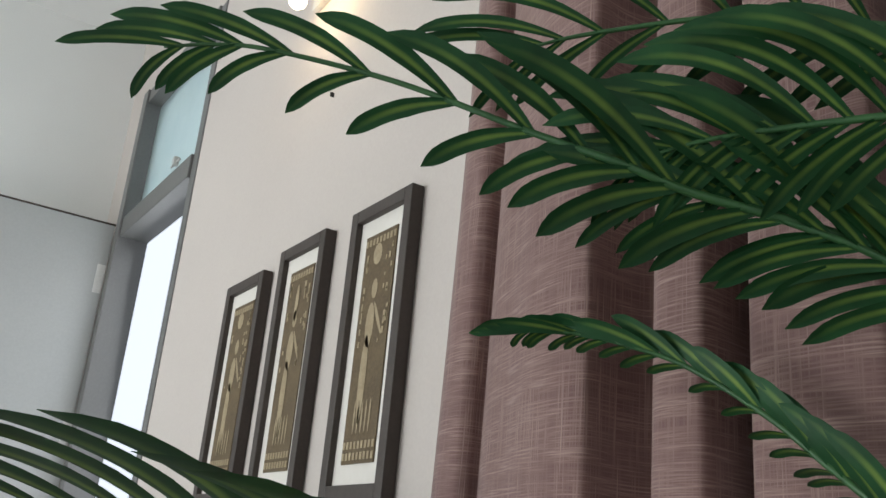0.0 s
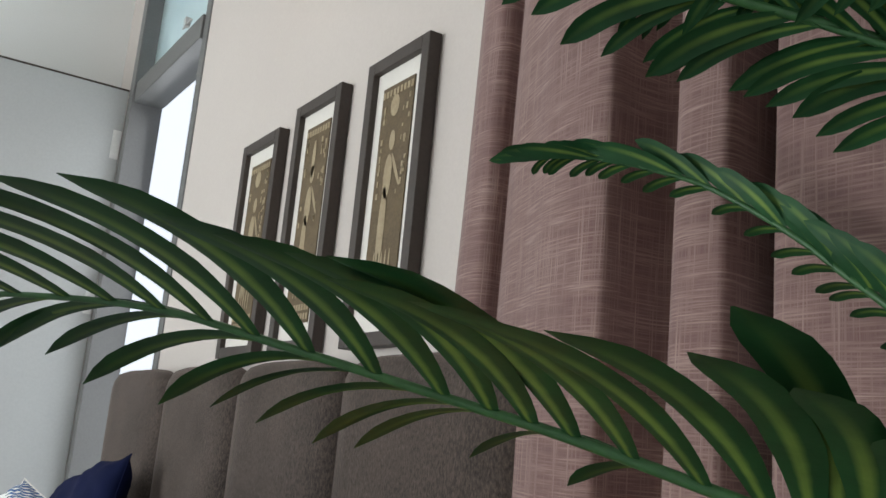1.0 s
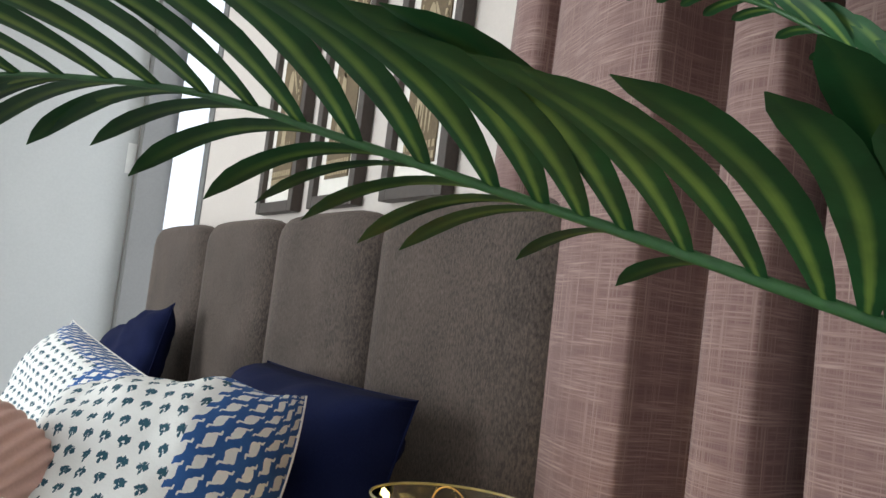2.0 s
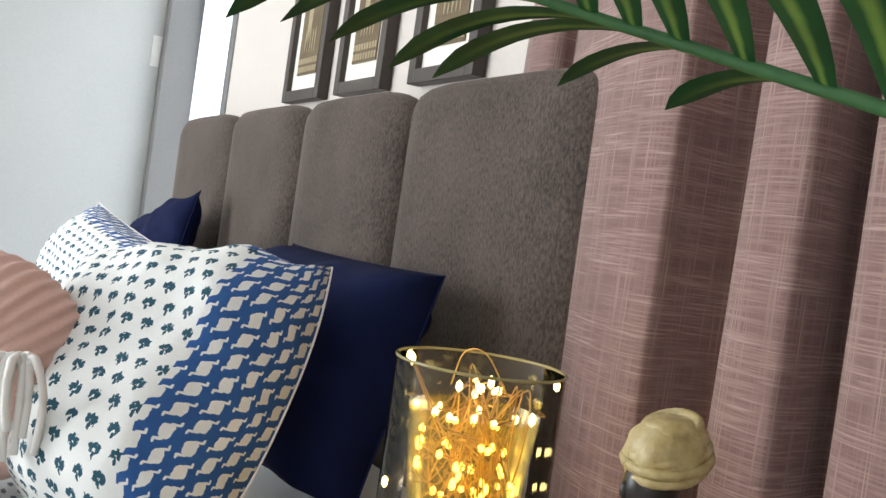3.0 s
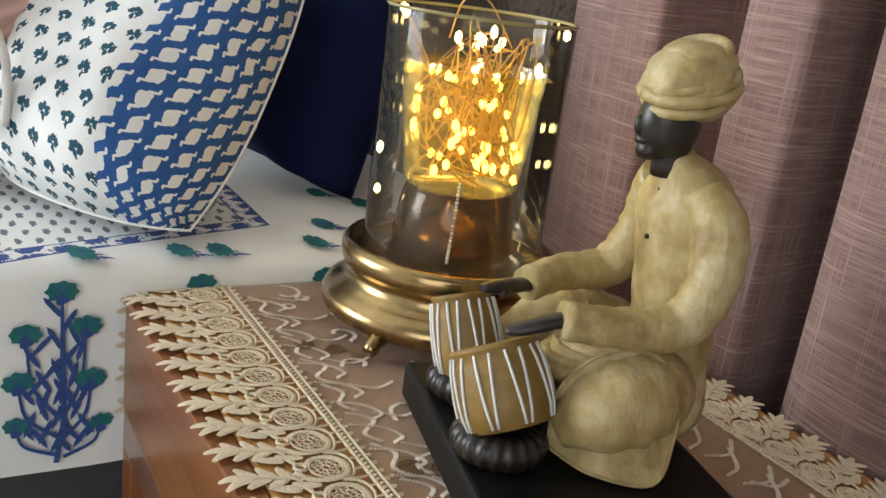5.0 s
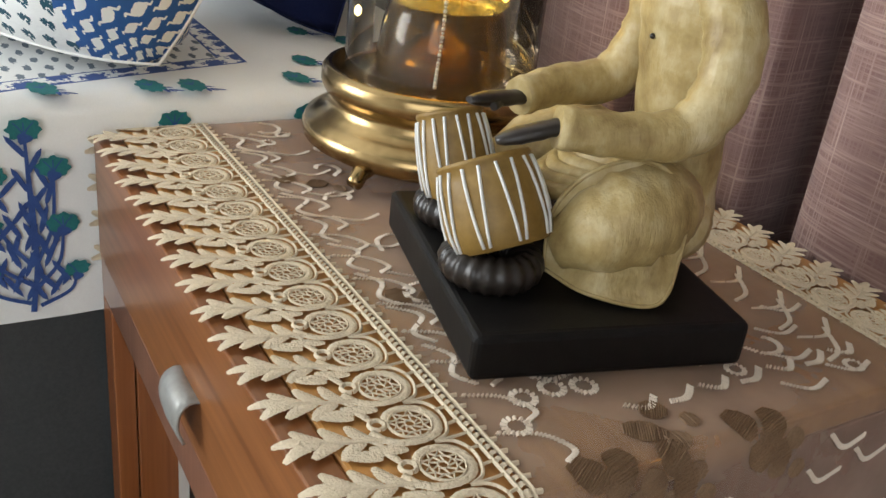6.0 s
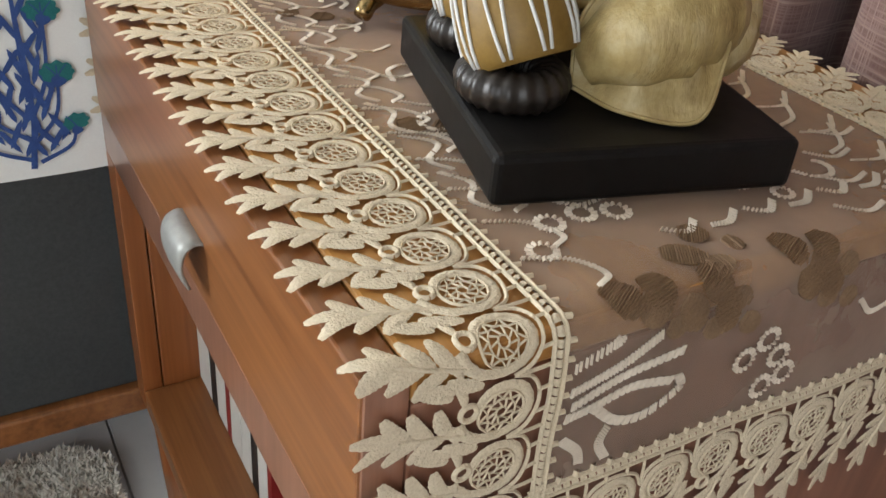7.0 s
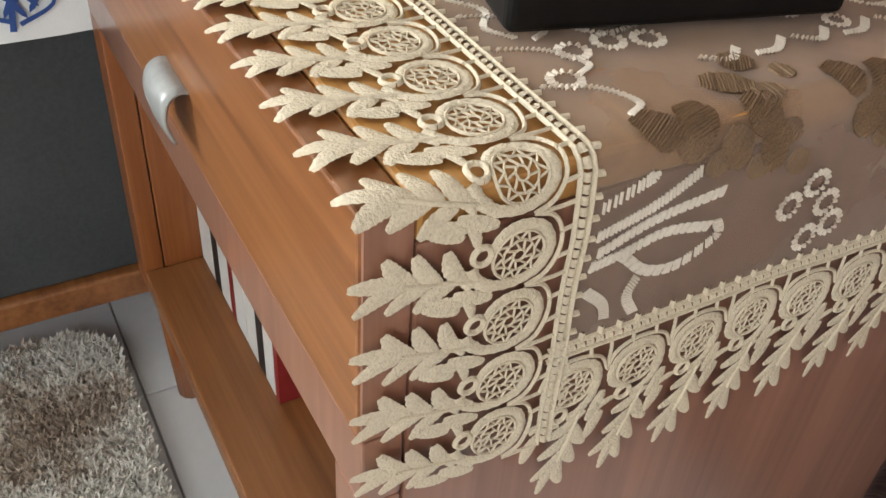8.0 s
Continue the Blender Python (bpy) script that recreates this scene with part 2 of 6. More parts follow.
# door frame: lining with a transom bar
door = tagged(new("door_1"), "grey painted door frame with frosted transom and open leaf", "door", kind="structure")
for nm, r in (("jamb", (DL, DL + 0.06, WY - 0.02, WY + 0.095, 0, DTOP)), ("jamb", (DR - 0.05, DR - 0.001, WY - 0.004, WY + 0.095, 0, DTOP)),
              ("head", (DL + 0.06, DR - 0.05, WY - 0.012, WY + 0.095, DTOP - 0.06, DTOP)), ("transom_bar", (DL + 0.06, DR - 0.05, WY - 0.012, WY + 0.095, 2.085, 2.165))):
    part(nm, boxes(r, bevel=0.003), M_FRAME, door)
M_FROST, _t, _n, _l, _b = node_material("frosted_glass")
_b.inputs["Base Color"].default_value, _b.inputs["Roughness"].default_value = (0.70, 0.83, 0.82, 1), 0.55
_b.inputs["Transmission Weight"].default_value = 0.85
_l.new(ramp(_t, noise_tex(_t, coords(_t, "Object", 5), 1.0, 3), [(0.3, (0.62, 0.76, 0.76)), (0.7, (0.74, 0.86, 0.85))]), _b.inputs["Base Color"])
_p = part("pane", boxes((DL + 0.06, DR - 0.05, WY + 0.04, WY + 0.046, 2.165, DTOP - 0.06)), M_FROST, door, "frosted greenish transom glass")
_p.visible_shadow = False
bm = boxes((-2.45, -2.43, WY - 0.03, WY - 0.012, 2.165, 2.195), (-2.49, -2.40, WY - 0.022, WY - 0.016, 2.172, 2.180), bevel=0.002)
part("latch", bm, M_STEEL, door, "small steel transom latch")
leaf = part("leaf", boxes((DL - 0.04, DL, WY - 0.84, WY - 0.022, 0.01, 2.140), bevel=0.002), M_LEAF, door, "pale grey door leaf standing open")
# dark strips that stand in for the shadow gap round the leaf
part("shadow_gap", boxes((DL - 0.041, DL + 0.001, WY - 0.842, WY - 0.020, 2.1405, 2.147), bevel=0.001), M_PFRAME, leaf, "painted shadow gap along the top")
part("shadow_gap", boxes((DL - 0.004, DL + 0.002, WY - 0.0195, WY - 0.013, 0.01, 2.14)), M_PFRAME, leaf, "painted shadow gap beside the hinges")
for z in (0.25, 1.345, 1.925):
    part("hinge", boxes((DL + 0.0003, DL + 0.004, WY - 0.055, WY - 0.024, z - 0.055, z + 0.055), bevel=0.001), M_STEEL, leaf)


# ---- bed ----
HB_X, HB_Y, HB_TOP = (-2.375, -1.862, -1.392, -0.957, -0.492), 0.402, 1.070
headboard = thing("headboard", "tall brown chenille headboard with four vertical padded channels", "headboard", (-1.42, 0.43, 0.0))
for xa, xb in zip(HB_X, HB_X[1:]):
    bm = bmesh.new()
    nx, nz = 14, 22
    w, depth = (xb - xa) / 2, 0.030
    grid = []
    for j in range(nz + 1):
        row = []
        for i in range(nx + 1):
            u = i / nx * 2 - 1
            # rounded sides and top
            pu = (1 - abs(u) ** 5) ** 0.5
            v = j / nz
            ztop = HB_TOP - 0.030 * abs(u) ** 6
            z = 0.12 + (ztop - 0.12) * (1 - (1 - v) ** 1.6)
            pz = 1 - max(0.0, (z - (ztop - 0.045)) / 0.045) ** 2.2
            row.append(bm.verts.new(((xa + xb) / 2 + u * (w - 0.001), HB_Y + 0.034 - depth * pu * max(pz, 0) ** 0.5, z)))
        grid.append(row)
    for j in range(nz):
        for i in range(nx):
            bm.faces.new((grid[j][i], grid[j][i + 1], grid[j + 1][i + 1], grid[j + 1][i]))
    back = [[bm.verts.new((v.co.x, HB_Y + 0.05, v.co.z)) for v in row] for row in (grid[0], grid[-1])]
    for i in range(nx):
        bm.faces.new((grid[-1][i], grid[-1][i + 1], back[1][i + 1], back[1][i]))
    for side in (0, nx):
        col = [grid[j][side] for j in range(nz + 1)]
        bm.faces.new(col + [back[1][side], back[0][side]])
    part("channel", bm, M_HEAD, headboard, smooth=True)
part("backing", boxes((HB_X[0] + 0.01, HB_X[-1] - 0.004, HB_Y + 0.0505, HB_Y + 0.062, 0.05, HB_TOP - 0.02)), M_DARK, headboard)

BX0, BX1, BY0, BZ = -2.33, -0.482, -1.62, 0.530
bed = thing("bed", "low double bed with charcoal base panels and orange wooden rail", "bed", (-1.4, -0.6, 0))
part("side_panel", boxes((BX1 - 0.03, BX1 + 0.004, BY0, HB_Y - 0.0, 0.125, 0.372), bevel=0.004), M_DARK, bed, "charcoal upholstered side panel")
part("side_panel", boxes((BX0 - 0.004, BX0 + 0.03, BY0, HB_Y - 0.0, 0.125, 0.372), bevel=0.004), M_DARK, bed)
part("foot_panel", boxes((BX0 + 0.03, BX1 - 0.03, BY0, BY0 + 0.03, 0.125, 0.372), bevel=0.004), M_DARK, bed)
part("rail", boxes((BX1 - 0.035, BX1 + 0.012, BY0, HB_Y, 0.096, 0.124), bevel=0.003), M_WOOD, bed, "orange wooden rail")
part("rail", boxes((BX0 - 0.012, BX0 + 0.035, BY0, HB_Y, 0.096, 0.124), bevel=0.003), M_WOOD, bed)
for x in (BX0 + 0.1, BX1 - 0.14):
    for y in (BY0 + 0.1, HB_Y - 0.15):
        part("leg", boxes((x - 0.03, x + 0.03, y - 0.03, y + 0.03, 0, 0.097), bevel=0.003), M_WOODV, bed)
part("slat_board", boxes((BX0 + 0.03, BX1 - 0.03, BY0 + 0.03, HB_Y, 0.30, 0.35)), M_WOOD, bed)
solid("mattress", boxes((BX0 + 0.012, BX1 - 0.012, BY0 + 0.02, HB_Y - 0.01, 0.373, BZ - 0.008), bevel=0.03), M_WHITE, "white mattress under a printed bedsheet", "mattress")


# ---- nightstand ----
NX0, NX1, NY1, NZ = -0.466, 0.0, 0.392, 0.510
ns = thing("nightstand", "orange teak bedside cabinet with one drawer and open shelf", "nightstand", (-0.233, 0.2, 0))
part("top", boxes((NX0, NX1, 0.0172, NY1, NZ - 0.016, NZ), bevel=0.002), M_TOP, ns, "golden teak top, lightened to show through the lace")
part("side_panel", boxes((NX1 - 0.018, NX1, 0.0175, NY1, 0.128, NZ - 0.0165), bevel=0.0015), M_WOODS, ns, "reddish glossy side panel")
part("side_panel", boxes((NX0, NX0 + 0.0295, 0.0175, NY1, 0.128, NZ - 0.0165), bevel=0.0015), M_WOODV, ns)
part("stile", boxes((NX1 - 0.026, NX1, 0.0, 0.0165, 0.128, 0.3715), bevel=0.0012), M_WOODS, ns, "reddish upright beside the open shelf")
part("stile", boxes((NX0, NX0 + 0.030, 0.0, 0.0165, 0.128, 0.3715), bevel=0.0012), M_WOODV, ns)
part("back_panel", boxes((NX0 + 0.030, NX1 - 0.0185, NY1 - 0.012, NY1 - 0.001, 0.15, NZ - 0.017)), M_WOODV, ns)
part("shelf", boxes((NX0 + 0.0305, NX1 - 0.0265, 0.0, NY1 - 0.0125, 0.130, 0.150), bevel=0.002), M_WOOD, ns)
part("drawer_rail", boxes((NX0, NX1, 0.0, 0.0165, 0.372, 0.4085), bevel=0.0012), M_WOODS, ns)
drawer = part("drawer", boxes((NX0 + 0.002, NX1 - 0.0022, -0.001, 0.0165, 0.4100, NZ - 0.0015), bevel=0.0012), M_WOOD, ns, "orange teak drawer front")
part("edge_band", boxes((NX1 - 0.0018, NX1, 0.0, 0.0165, 0.4100, NZ - 0.0015)), M_WOODS, drawer, "reddish edge band")
bm = bmesh.new()
PX = -0.2085
pp = spline([(PX, 0.002, 0.449), (PX, -0.006, 0.4515), (PX, -0.013, 0.447), (PX, -0.0155, 0.436), (PX, -0.012, 0.424)], 14)
ra = [[bm.verts.new((p.x + q * 0.0190, p.y + 0.0016 * q * q, p.z)) for q in (-1, -0.6, 0, 0.6, 1)] for p in pp]
for a, b in zip(ra, ra[1:]):
    for k in range(4):
        bm.faces.new((a[k], a[k + 1], b[k + 1], b[k]))
bmesh.ops.recalc_face_normals(bm, faces=bm.faces[:])
bmesh.ops.solidify(bm, geom=bm.faces[:], thickness=0.0016)
M_PULL = mottled("satin_nickel", (0.27, 0.27, 0.25), (0.38, 0.38, 0.355), 20, 0.42, 0.3, grain=260, bumps=0.06)
part("pull", bm, M_PULL, drawer, "curved brushed steel pull", smooth=True)
for x in (NX0 + 0.036, NX1 - 0.036):
    for y in (0.022, NY1 - 0.035):
        bm = bmesh.new()
        tube(bm, [(x, y, 0.0), (x, y, 0.06), (x, y, 0.1295)], [0.013, 0.016, 0.019], 12)
        part("leg", bm, M_WOODV, ns)

# books on the lower shelf
bx = NX0 + 0.0315
for i, (w, h, m, c, col) in enumerate(((0.034, 0.205, M_PAPER, M_PAPER, "thick white"), (0.016, 0.205, M_COVER, M_PAPER, "slim black"), (0.024, 0.19, M_PAPER, M_PAPER, "white"), (0.010, 0.19, M_RED, M_PAPER, "slim red"),
                              (0.026, 0.19, M_PAPER, M_PAPER, "white"), (0.022, 0.185, M_PAPER, M_PAPER, "white"), (0.014, 0.18, M_COVER, M_PAPER, "slim black"), (0.02, 0.17, M_PAPER, M_PAPER, "white"), (0.008, 0.060, M_RED, M_PAPER, "short dark red"))):
    book = thing("book", col + " book standing upright on the cabinet shelf", "book", (bx, 0.1, 0.15), "books on the shelf")
    bm = boxes((bx, bx + 0.002, 0.05, 0.20, 0.1505, 0.15 + h), (bx + w - 0.002, bx + w, 0.05, 0.20, 0.1505, 0.15 + h), (bx + 0.002, bx + w - 0.002, 0.05, 0.052, 0.1505, 0.15 + h))
    part("cover", bm, m, book)
    part("pages", boxes((bx + 0.0022, bx + w - 0.0022, 0.053, 0.196, 0.153, 0.147 + h)), M_PAPER, book)
    bx += w + 0.0015

# ---- curtain ----
FOLDS = [(-0.735, 0.488), (-0.70, 0.470), (-0.662, 0.466), (-0.648, 0.478), (-0.645, 0.496), (-0.625, 0.480), (-0.578, 0.452), (-0.52, 0.430), (-0.46, 0.410), (-0.40, 0.402), (-0.366, 0.404), (-0.356, 0.416),
         (-0.358, 0.455), (-0.352, 0.490), (-0.328, 0.492), (-0.300, 0.452), (-0.280, 0.420), (-0.258, 0.406), (-0.225, 0.404), (-0.208, 0.413), (-0.212, 0.455), (-0.216, 0.490), (-0.196, 0.492), (-0.176, 0.445)]
for k in range(5):
    FOLDS += [(0.165 * k + dx, dy) for dx, dy in ((-0.155, 0.408), (-0.10, 0.398), (-0.050, 0.401), (-0.034, 0.413), (-0.037, 0.455), (-0.032, 0.490), (-0.012, 0.490), (0.004, 0.440))]
bm = bmesh.new()
uvl = bm.loops.layers.uv.new("UVMap")
cols, zs = 420, [0.03, 0.3, 0.45, 0.6, 0.75, 0.9, 1.05, 1.2, 1.35, 1.5, 1.65, 1.8, 2.0, 2.3, 2.78]
fold = spline([(x, y, 0) for x, y in FOLDS], cols)
arc = [0.0]
for p, q in zip(fold, fold[1:]):
    arc.append(arc[-1] + (q - p).length)
grid = []
for z in zs:
    sway = 0.010 * math.sin(1.7 * z) + 0.006 * math.sin(4.1 * z + 1)
    row = []
    for i in range(cols):
        x, y = fold[i].x, fold[i].y
        flare = -0.035 * max(0.0, 1.75 - z) * max(0.0, (-0.52 - x) / 0.2) if z > 0.9 else 0.0
        wob = 0.006 * noise.noise((x * 6, z * 1.5, 0.3))
        row.append(bm.verts.new((x + 0.7 * wob + 0.35 * sway * math.sin(9 * x + 2 * z) + flare, y + wob * 0.6, z)))
    grid.append(row)
for j in range(len(zs) - 1):
    for i in range(cols - 1):
        f = bm.faces.new((grid[j][i], grid[j][i + 1], grid[j + 1][i + 1], grid[j + 1][i]))
        for lp, (a, c) in zip(f.loops, ((i, j), (i + 1, j), (i + 1, j + 1), (i, j + 1))):
            lp[uvl].uv = (arc[a], zs[c])
curtain = solid("curtain", bm, M_CURT, "dusty rose slub linen curtain hanging in folds", "curtain", smooth=True)
bm = bmesh.new()
tube(bm, [(-0.82, 0.462, 2.80), (0.95, 0.462, 2.80)], 0.014, 12)
solid("curtain_rod", bm, M_STEEL, "slim metal curtain rod fixed above the curtain", "curtain rod", smooth=True)


# ---- pictures ----
def picture(xa, xb, z0, z1, variant):
    y = WY - 0.025
    pic = thing("framed_picture", "tall narrow papyrus print in a dark brown frame", "picture", ((xa + xb) / 2, WY, z0), "three framed prints above the bed")
    w = 0.024
    bm = boxes((xa, xa + w, y, WY - 0.001, z0, z1), (xb - w, xb, y, WY - 0.001, z0, z1), (xa + w, xb - w, y, WY - 0.001, z0, z0 + w), (xa + w, xb - w, y, WY - 0.001, z1 - w, z1), bevel=0.0015)
    part("frame", bm, M_PFRAME, pic)
    part("mount", boxes((xa + w, xb - w, y + 0.012, y + 0.014, z0 + w, z1 - w)), M_MAT, pic, "cream mount")
    px0, px1, pz0, pz1 = xa + w + 0.028, xb - w - 0.028, z0 + w + 0.034, z1 - w - 0.034
    sheet = part("print", boxes((px0, px1, y + 0.0095, y + 0.0115, pz0, pz1)), M_PAPYRUS, pic, "brown papyrus print with gold shapes")
    bm = bmesh.new()
    rng = random.Random(variant)
    yy0, yy1 = y + 0.0085, y + 0.0094
    W, Hh = px1 - px0, pz1 - pz0
    for k in range(9):
        xk = px0 + W * (k + 0.5) / 9
        for zc in (pz0 + 0.012, pz0 + 0.03, pz1 - 0.014):
            box(bm, xk - W * 0.035, xk + W * 0.035, yy0, yy1, zc - 0.006, zc + 0.006)
    for k in range(26):
        zc = pz0 + Hh * rng.uniform(0.5, 0.93)
        xc = px0 + W * (rng.choice((0.12, 0.86, 0.75, 0.92)))
        box(bm, xc - rng.uniform(0.001, 0.004), xc + rng.uniform(0.001, 0.004), yy0, yy1, zc - rng.uniform(0.002, 0.008), zc + rng.uniform(0.002, 0.008))
    tagged(part("ornament", bm, M_PGOLD, sheet), kind="stuff")
    # plain upright silhouette in gold: disc, body and skirt as bare shapes
    bm = bmesh.new()
    cx = px0 + W * 0.45

    def blob(c, rx, rz, ang=0.0, n=14):
        vs = [(c[0] + rx * math.cos(a) * math.cos(ang) - rz * math.sin(a) * math.sin(ang), c[1] + rx * math.cos(a) * math.sin(ang) + rz * math.sin(a) * math.cos(ang)) for a in (2 * math.pi * i / n for i in range(n))]
        bm.faces.new([bm.verts.new((x, yy0, z)) for x, z in vs])

    blob((cx, pz0 + Hh * (0.90 if variant != 2 else 0.82)), W * (0.14 if variant != 2 else 0.07), Hh * (0.05 if variant != 2 else 0.10))
    blob((cx + W * 0.02, pz0 + Hh * 0.74), W * 0.09, Hh * 0.045)
    blob((cx - W * 0.02, pz0 + Hh * 0.58), W * 0.13, Hh * 0.10)
    blob((cx - W * 0.06, pz0 + Hh * 0.35), W * 0.11, Hh * 0.19)
    blob((cx + W * 0.22, pz0 + Hh * 0.60), W * 0.04, Hh * 0.09, 0.5)
    for k in range(5):
        blob((cx + W * (-0.18 + 0.12 * k), pz0 + Hh * 0.19), W * 0.025, Hh * 0.07)
    tagged(part("silhouette", bm, M_PGOLD, sheet), kind="stuff")
    return pic


picture(-0.888 - 0.211, -0.888, 1.094, 1.610, 1)
picture(-1.420, -1.208, 1.094, 1.615, 2)
picture(-1.722, -1.505, 1.094, 1.597, 3)


# ---- bedding ----
def print_mask(t, u, v, cells_u, cells_v, rx, ry, wob, power=2.0):
    """Staggered rows of small blocks, as a 0..1 mask with ragged edges."""
    pv = calc(t, "MULTIPLY", v, cells_v)
    row = calc(t, "FLOOR", pv)
    pu = calc(t, "MULTIPLY_ADD", u, cells_u, calc(t, "MULTIPLY", calc(t, "MODULO", row, 2.0), 0.5))
    lu = calc(t, "SUBTRACT", calc(t, "FRACT", pu), 0.5)
    lv = calc(t, "SUBTRACT", calc(t, "FRACT", pv), 0.5)
    d = calc(t, "POWER", calc(t, "ADD", calc(t, "POWER", calc(t, "ABSOLUTE", calc(t, "DIVIDE", lu, rx)), power), calc(t, "POWER", calc(t, "ABSOLUTE", calc(t, "DIVIDE", lv, ry)), power)), 1.0 / power)
    return calc(t, "LESS_THAN", calc(t, "ADD", d, wob), 1.0)


def block_print():
    """White cotton with teal sprigs and a deep blue border of white motifs."""
    m, t, n, l, b = node_material("block_printed_cotton")
    uv = t.nodes.new("ShaderNodeUVMap")
    sep = t.nodes.new("ShaderNodeSeparateXYZ")
    l.new(uv.outputs[0], sep.inputs[0])
    u, v = sep.outputs[0], sep.outputs[1]
    wob = calc(t, "MULTIPLY", calc(t, "SUBTRACT", noise_tex(t, uv.outputs[0], 130, 2), 0.5), 2.2)
    wob2 = calc(t, "MULTIPLY", calc(t, "SUBTRACT", noise_tex(t, uv.outputs[0], 90, 2), 0.5), 0.5)
    sprig = None
    for du, dv, rx, ry in ((-0.15, -0.08, 0.12, 0.20), (0.15, -0.10, 0.12, 0.18), (0.0, -0.20, 0.10, 0.16), (0.02, 0.16, 0.07, 0.16)):
        petal_mask = print_mask(t, calc(t, "ADD", u, du / 19), calc(t, "ADD", v, dv / 20), 19, 20, rx, ry, wob)
        sprig = petal_mask if sprig is None else calc(t, "MAXIMUM", sprig, petal_mask)
    bv = calc(t, "ADD", v, calc(t, "MULTIPLY", u, -0.34))
    white_in_blue = print_mask(t, bv, u, 19, 20, 0.31, 0.25, wob2, 3.5)
    for du, dv, rx, ry in ((0.30, 0.20, 0.055, 0.20), (-0.30, -0.20, 0.055, 0.20), (0.36, 0.36, 0.11, 0.05), (-0.36, -0.36, 0.11, 0.05)):
        tail = print_mask(t, calc(t, "ADD", bv, du / 19), calc(t, "ADD", u, dv / 20), 19, 20, rx, ry, wob2, 3.0)
        white_in_blue = calc(t, "MAXIMUM", white_in_blue, tail)
    thread = noise_tex(t, uv.outputs[0], 420, 2)
    ground = mixc(t, thread, (0.76, 0.77, 0.75), (0.86, 0.87, 0.85))
    teal = mixc(t, noise_tex(t, uv.outputs[0], 60, 2), (0.010, 0.10, 0.12), (0.02, 0.06, 0.12))
    field = mixc(t, sprig, ground, teal)
    blue = mixc(t, noise_tex(t, uv.outputs[0], 30, 3), (0.016, 0.080, 0.27), (0.030, 0.125, 0.36))
    border = mixc(t, white_in_blue, blue, ground)
    edge = calc(t, "MAXIMUM", calc(t, "MAXIMUM", calc(t, "GREATER_THAN", u, 0.72), calc(t, "LESS_THAN", u, 0.04)), calc(t, "GREATER_THAN", v, 0.84))
    l.new(mixc(t, edge, field, border), b.inputs["Base Color"])
    b.inputs["Roughness"].default_value = 0.88
    bump(t, b, noise_tex(t, uv.outputs[0], 14, 4), 0.5, 0.006)
    return m


M_PRINT = block_print()


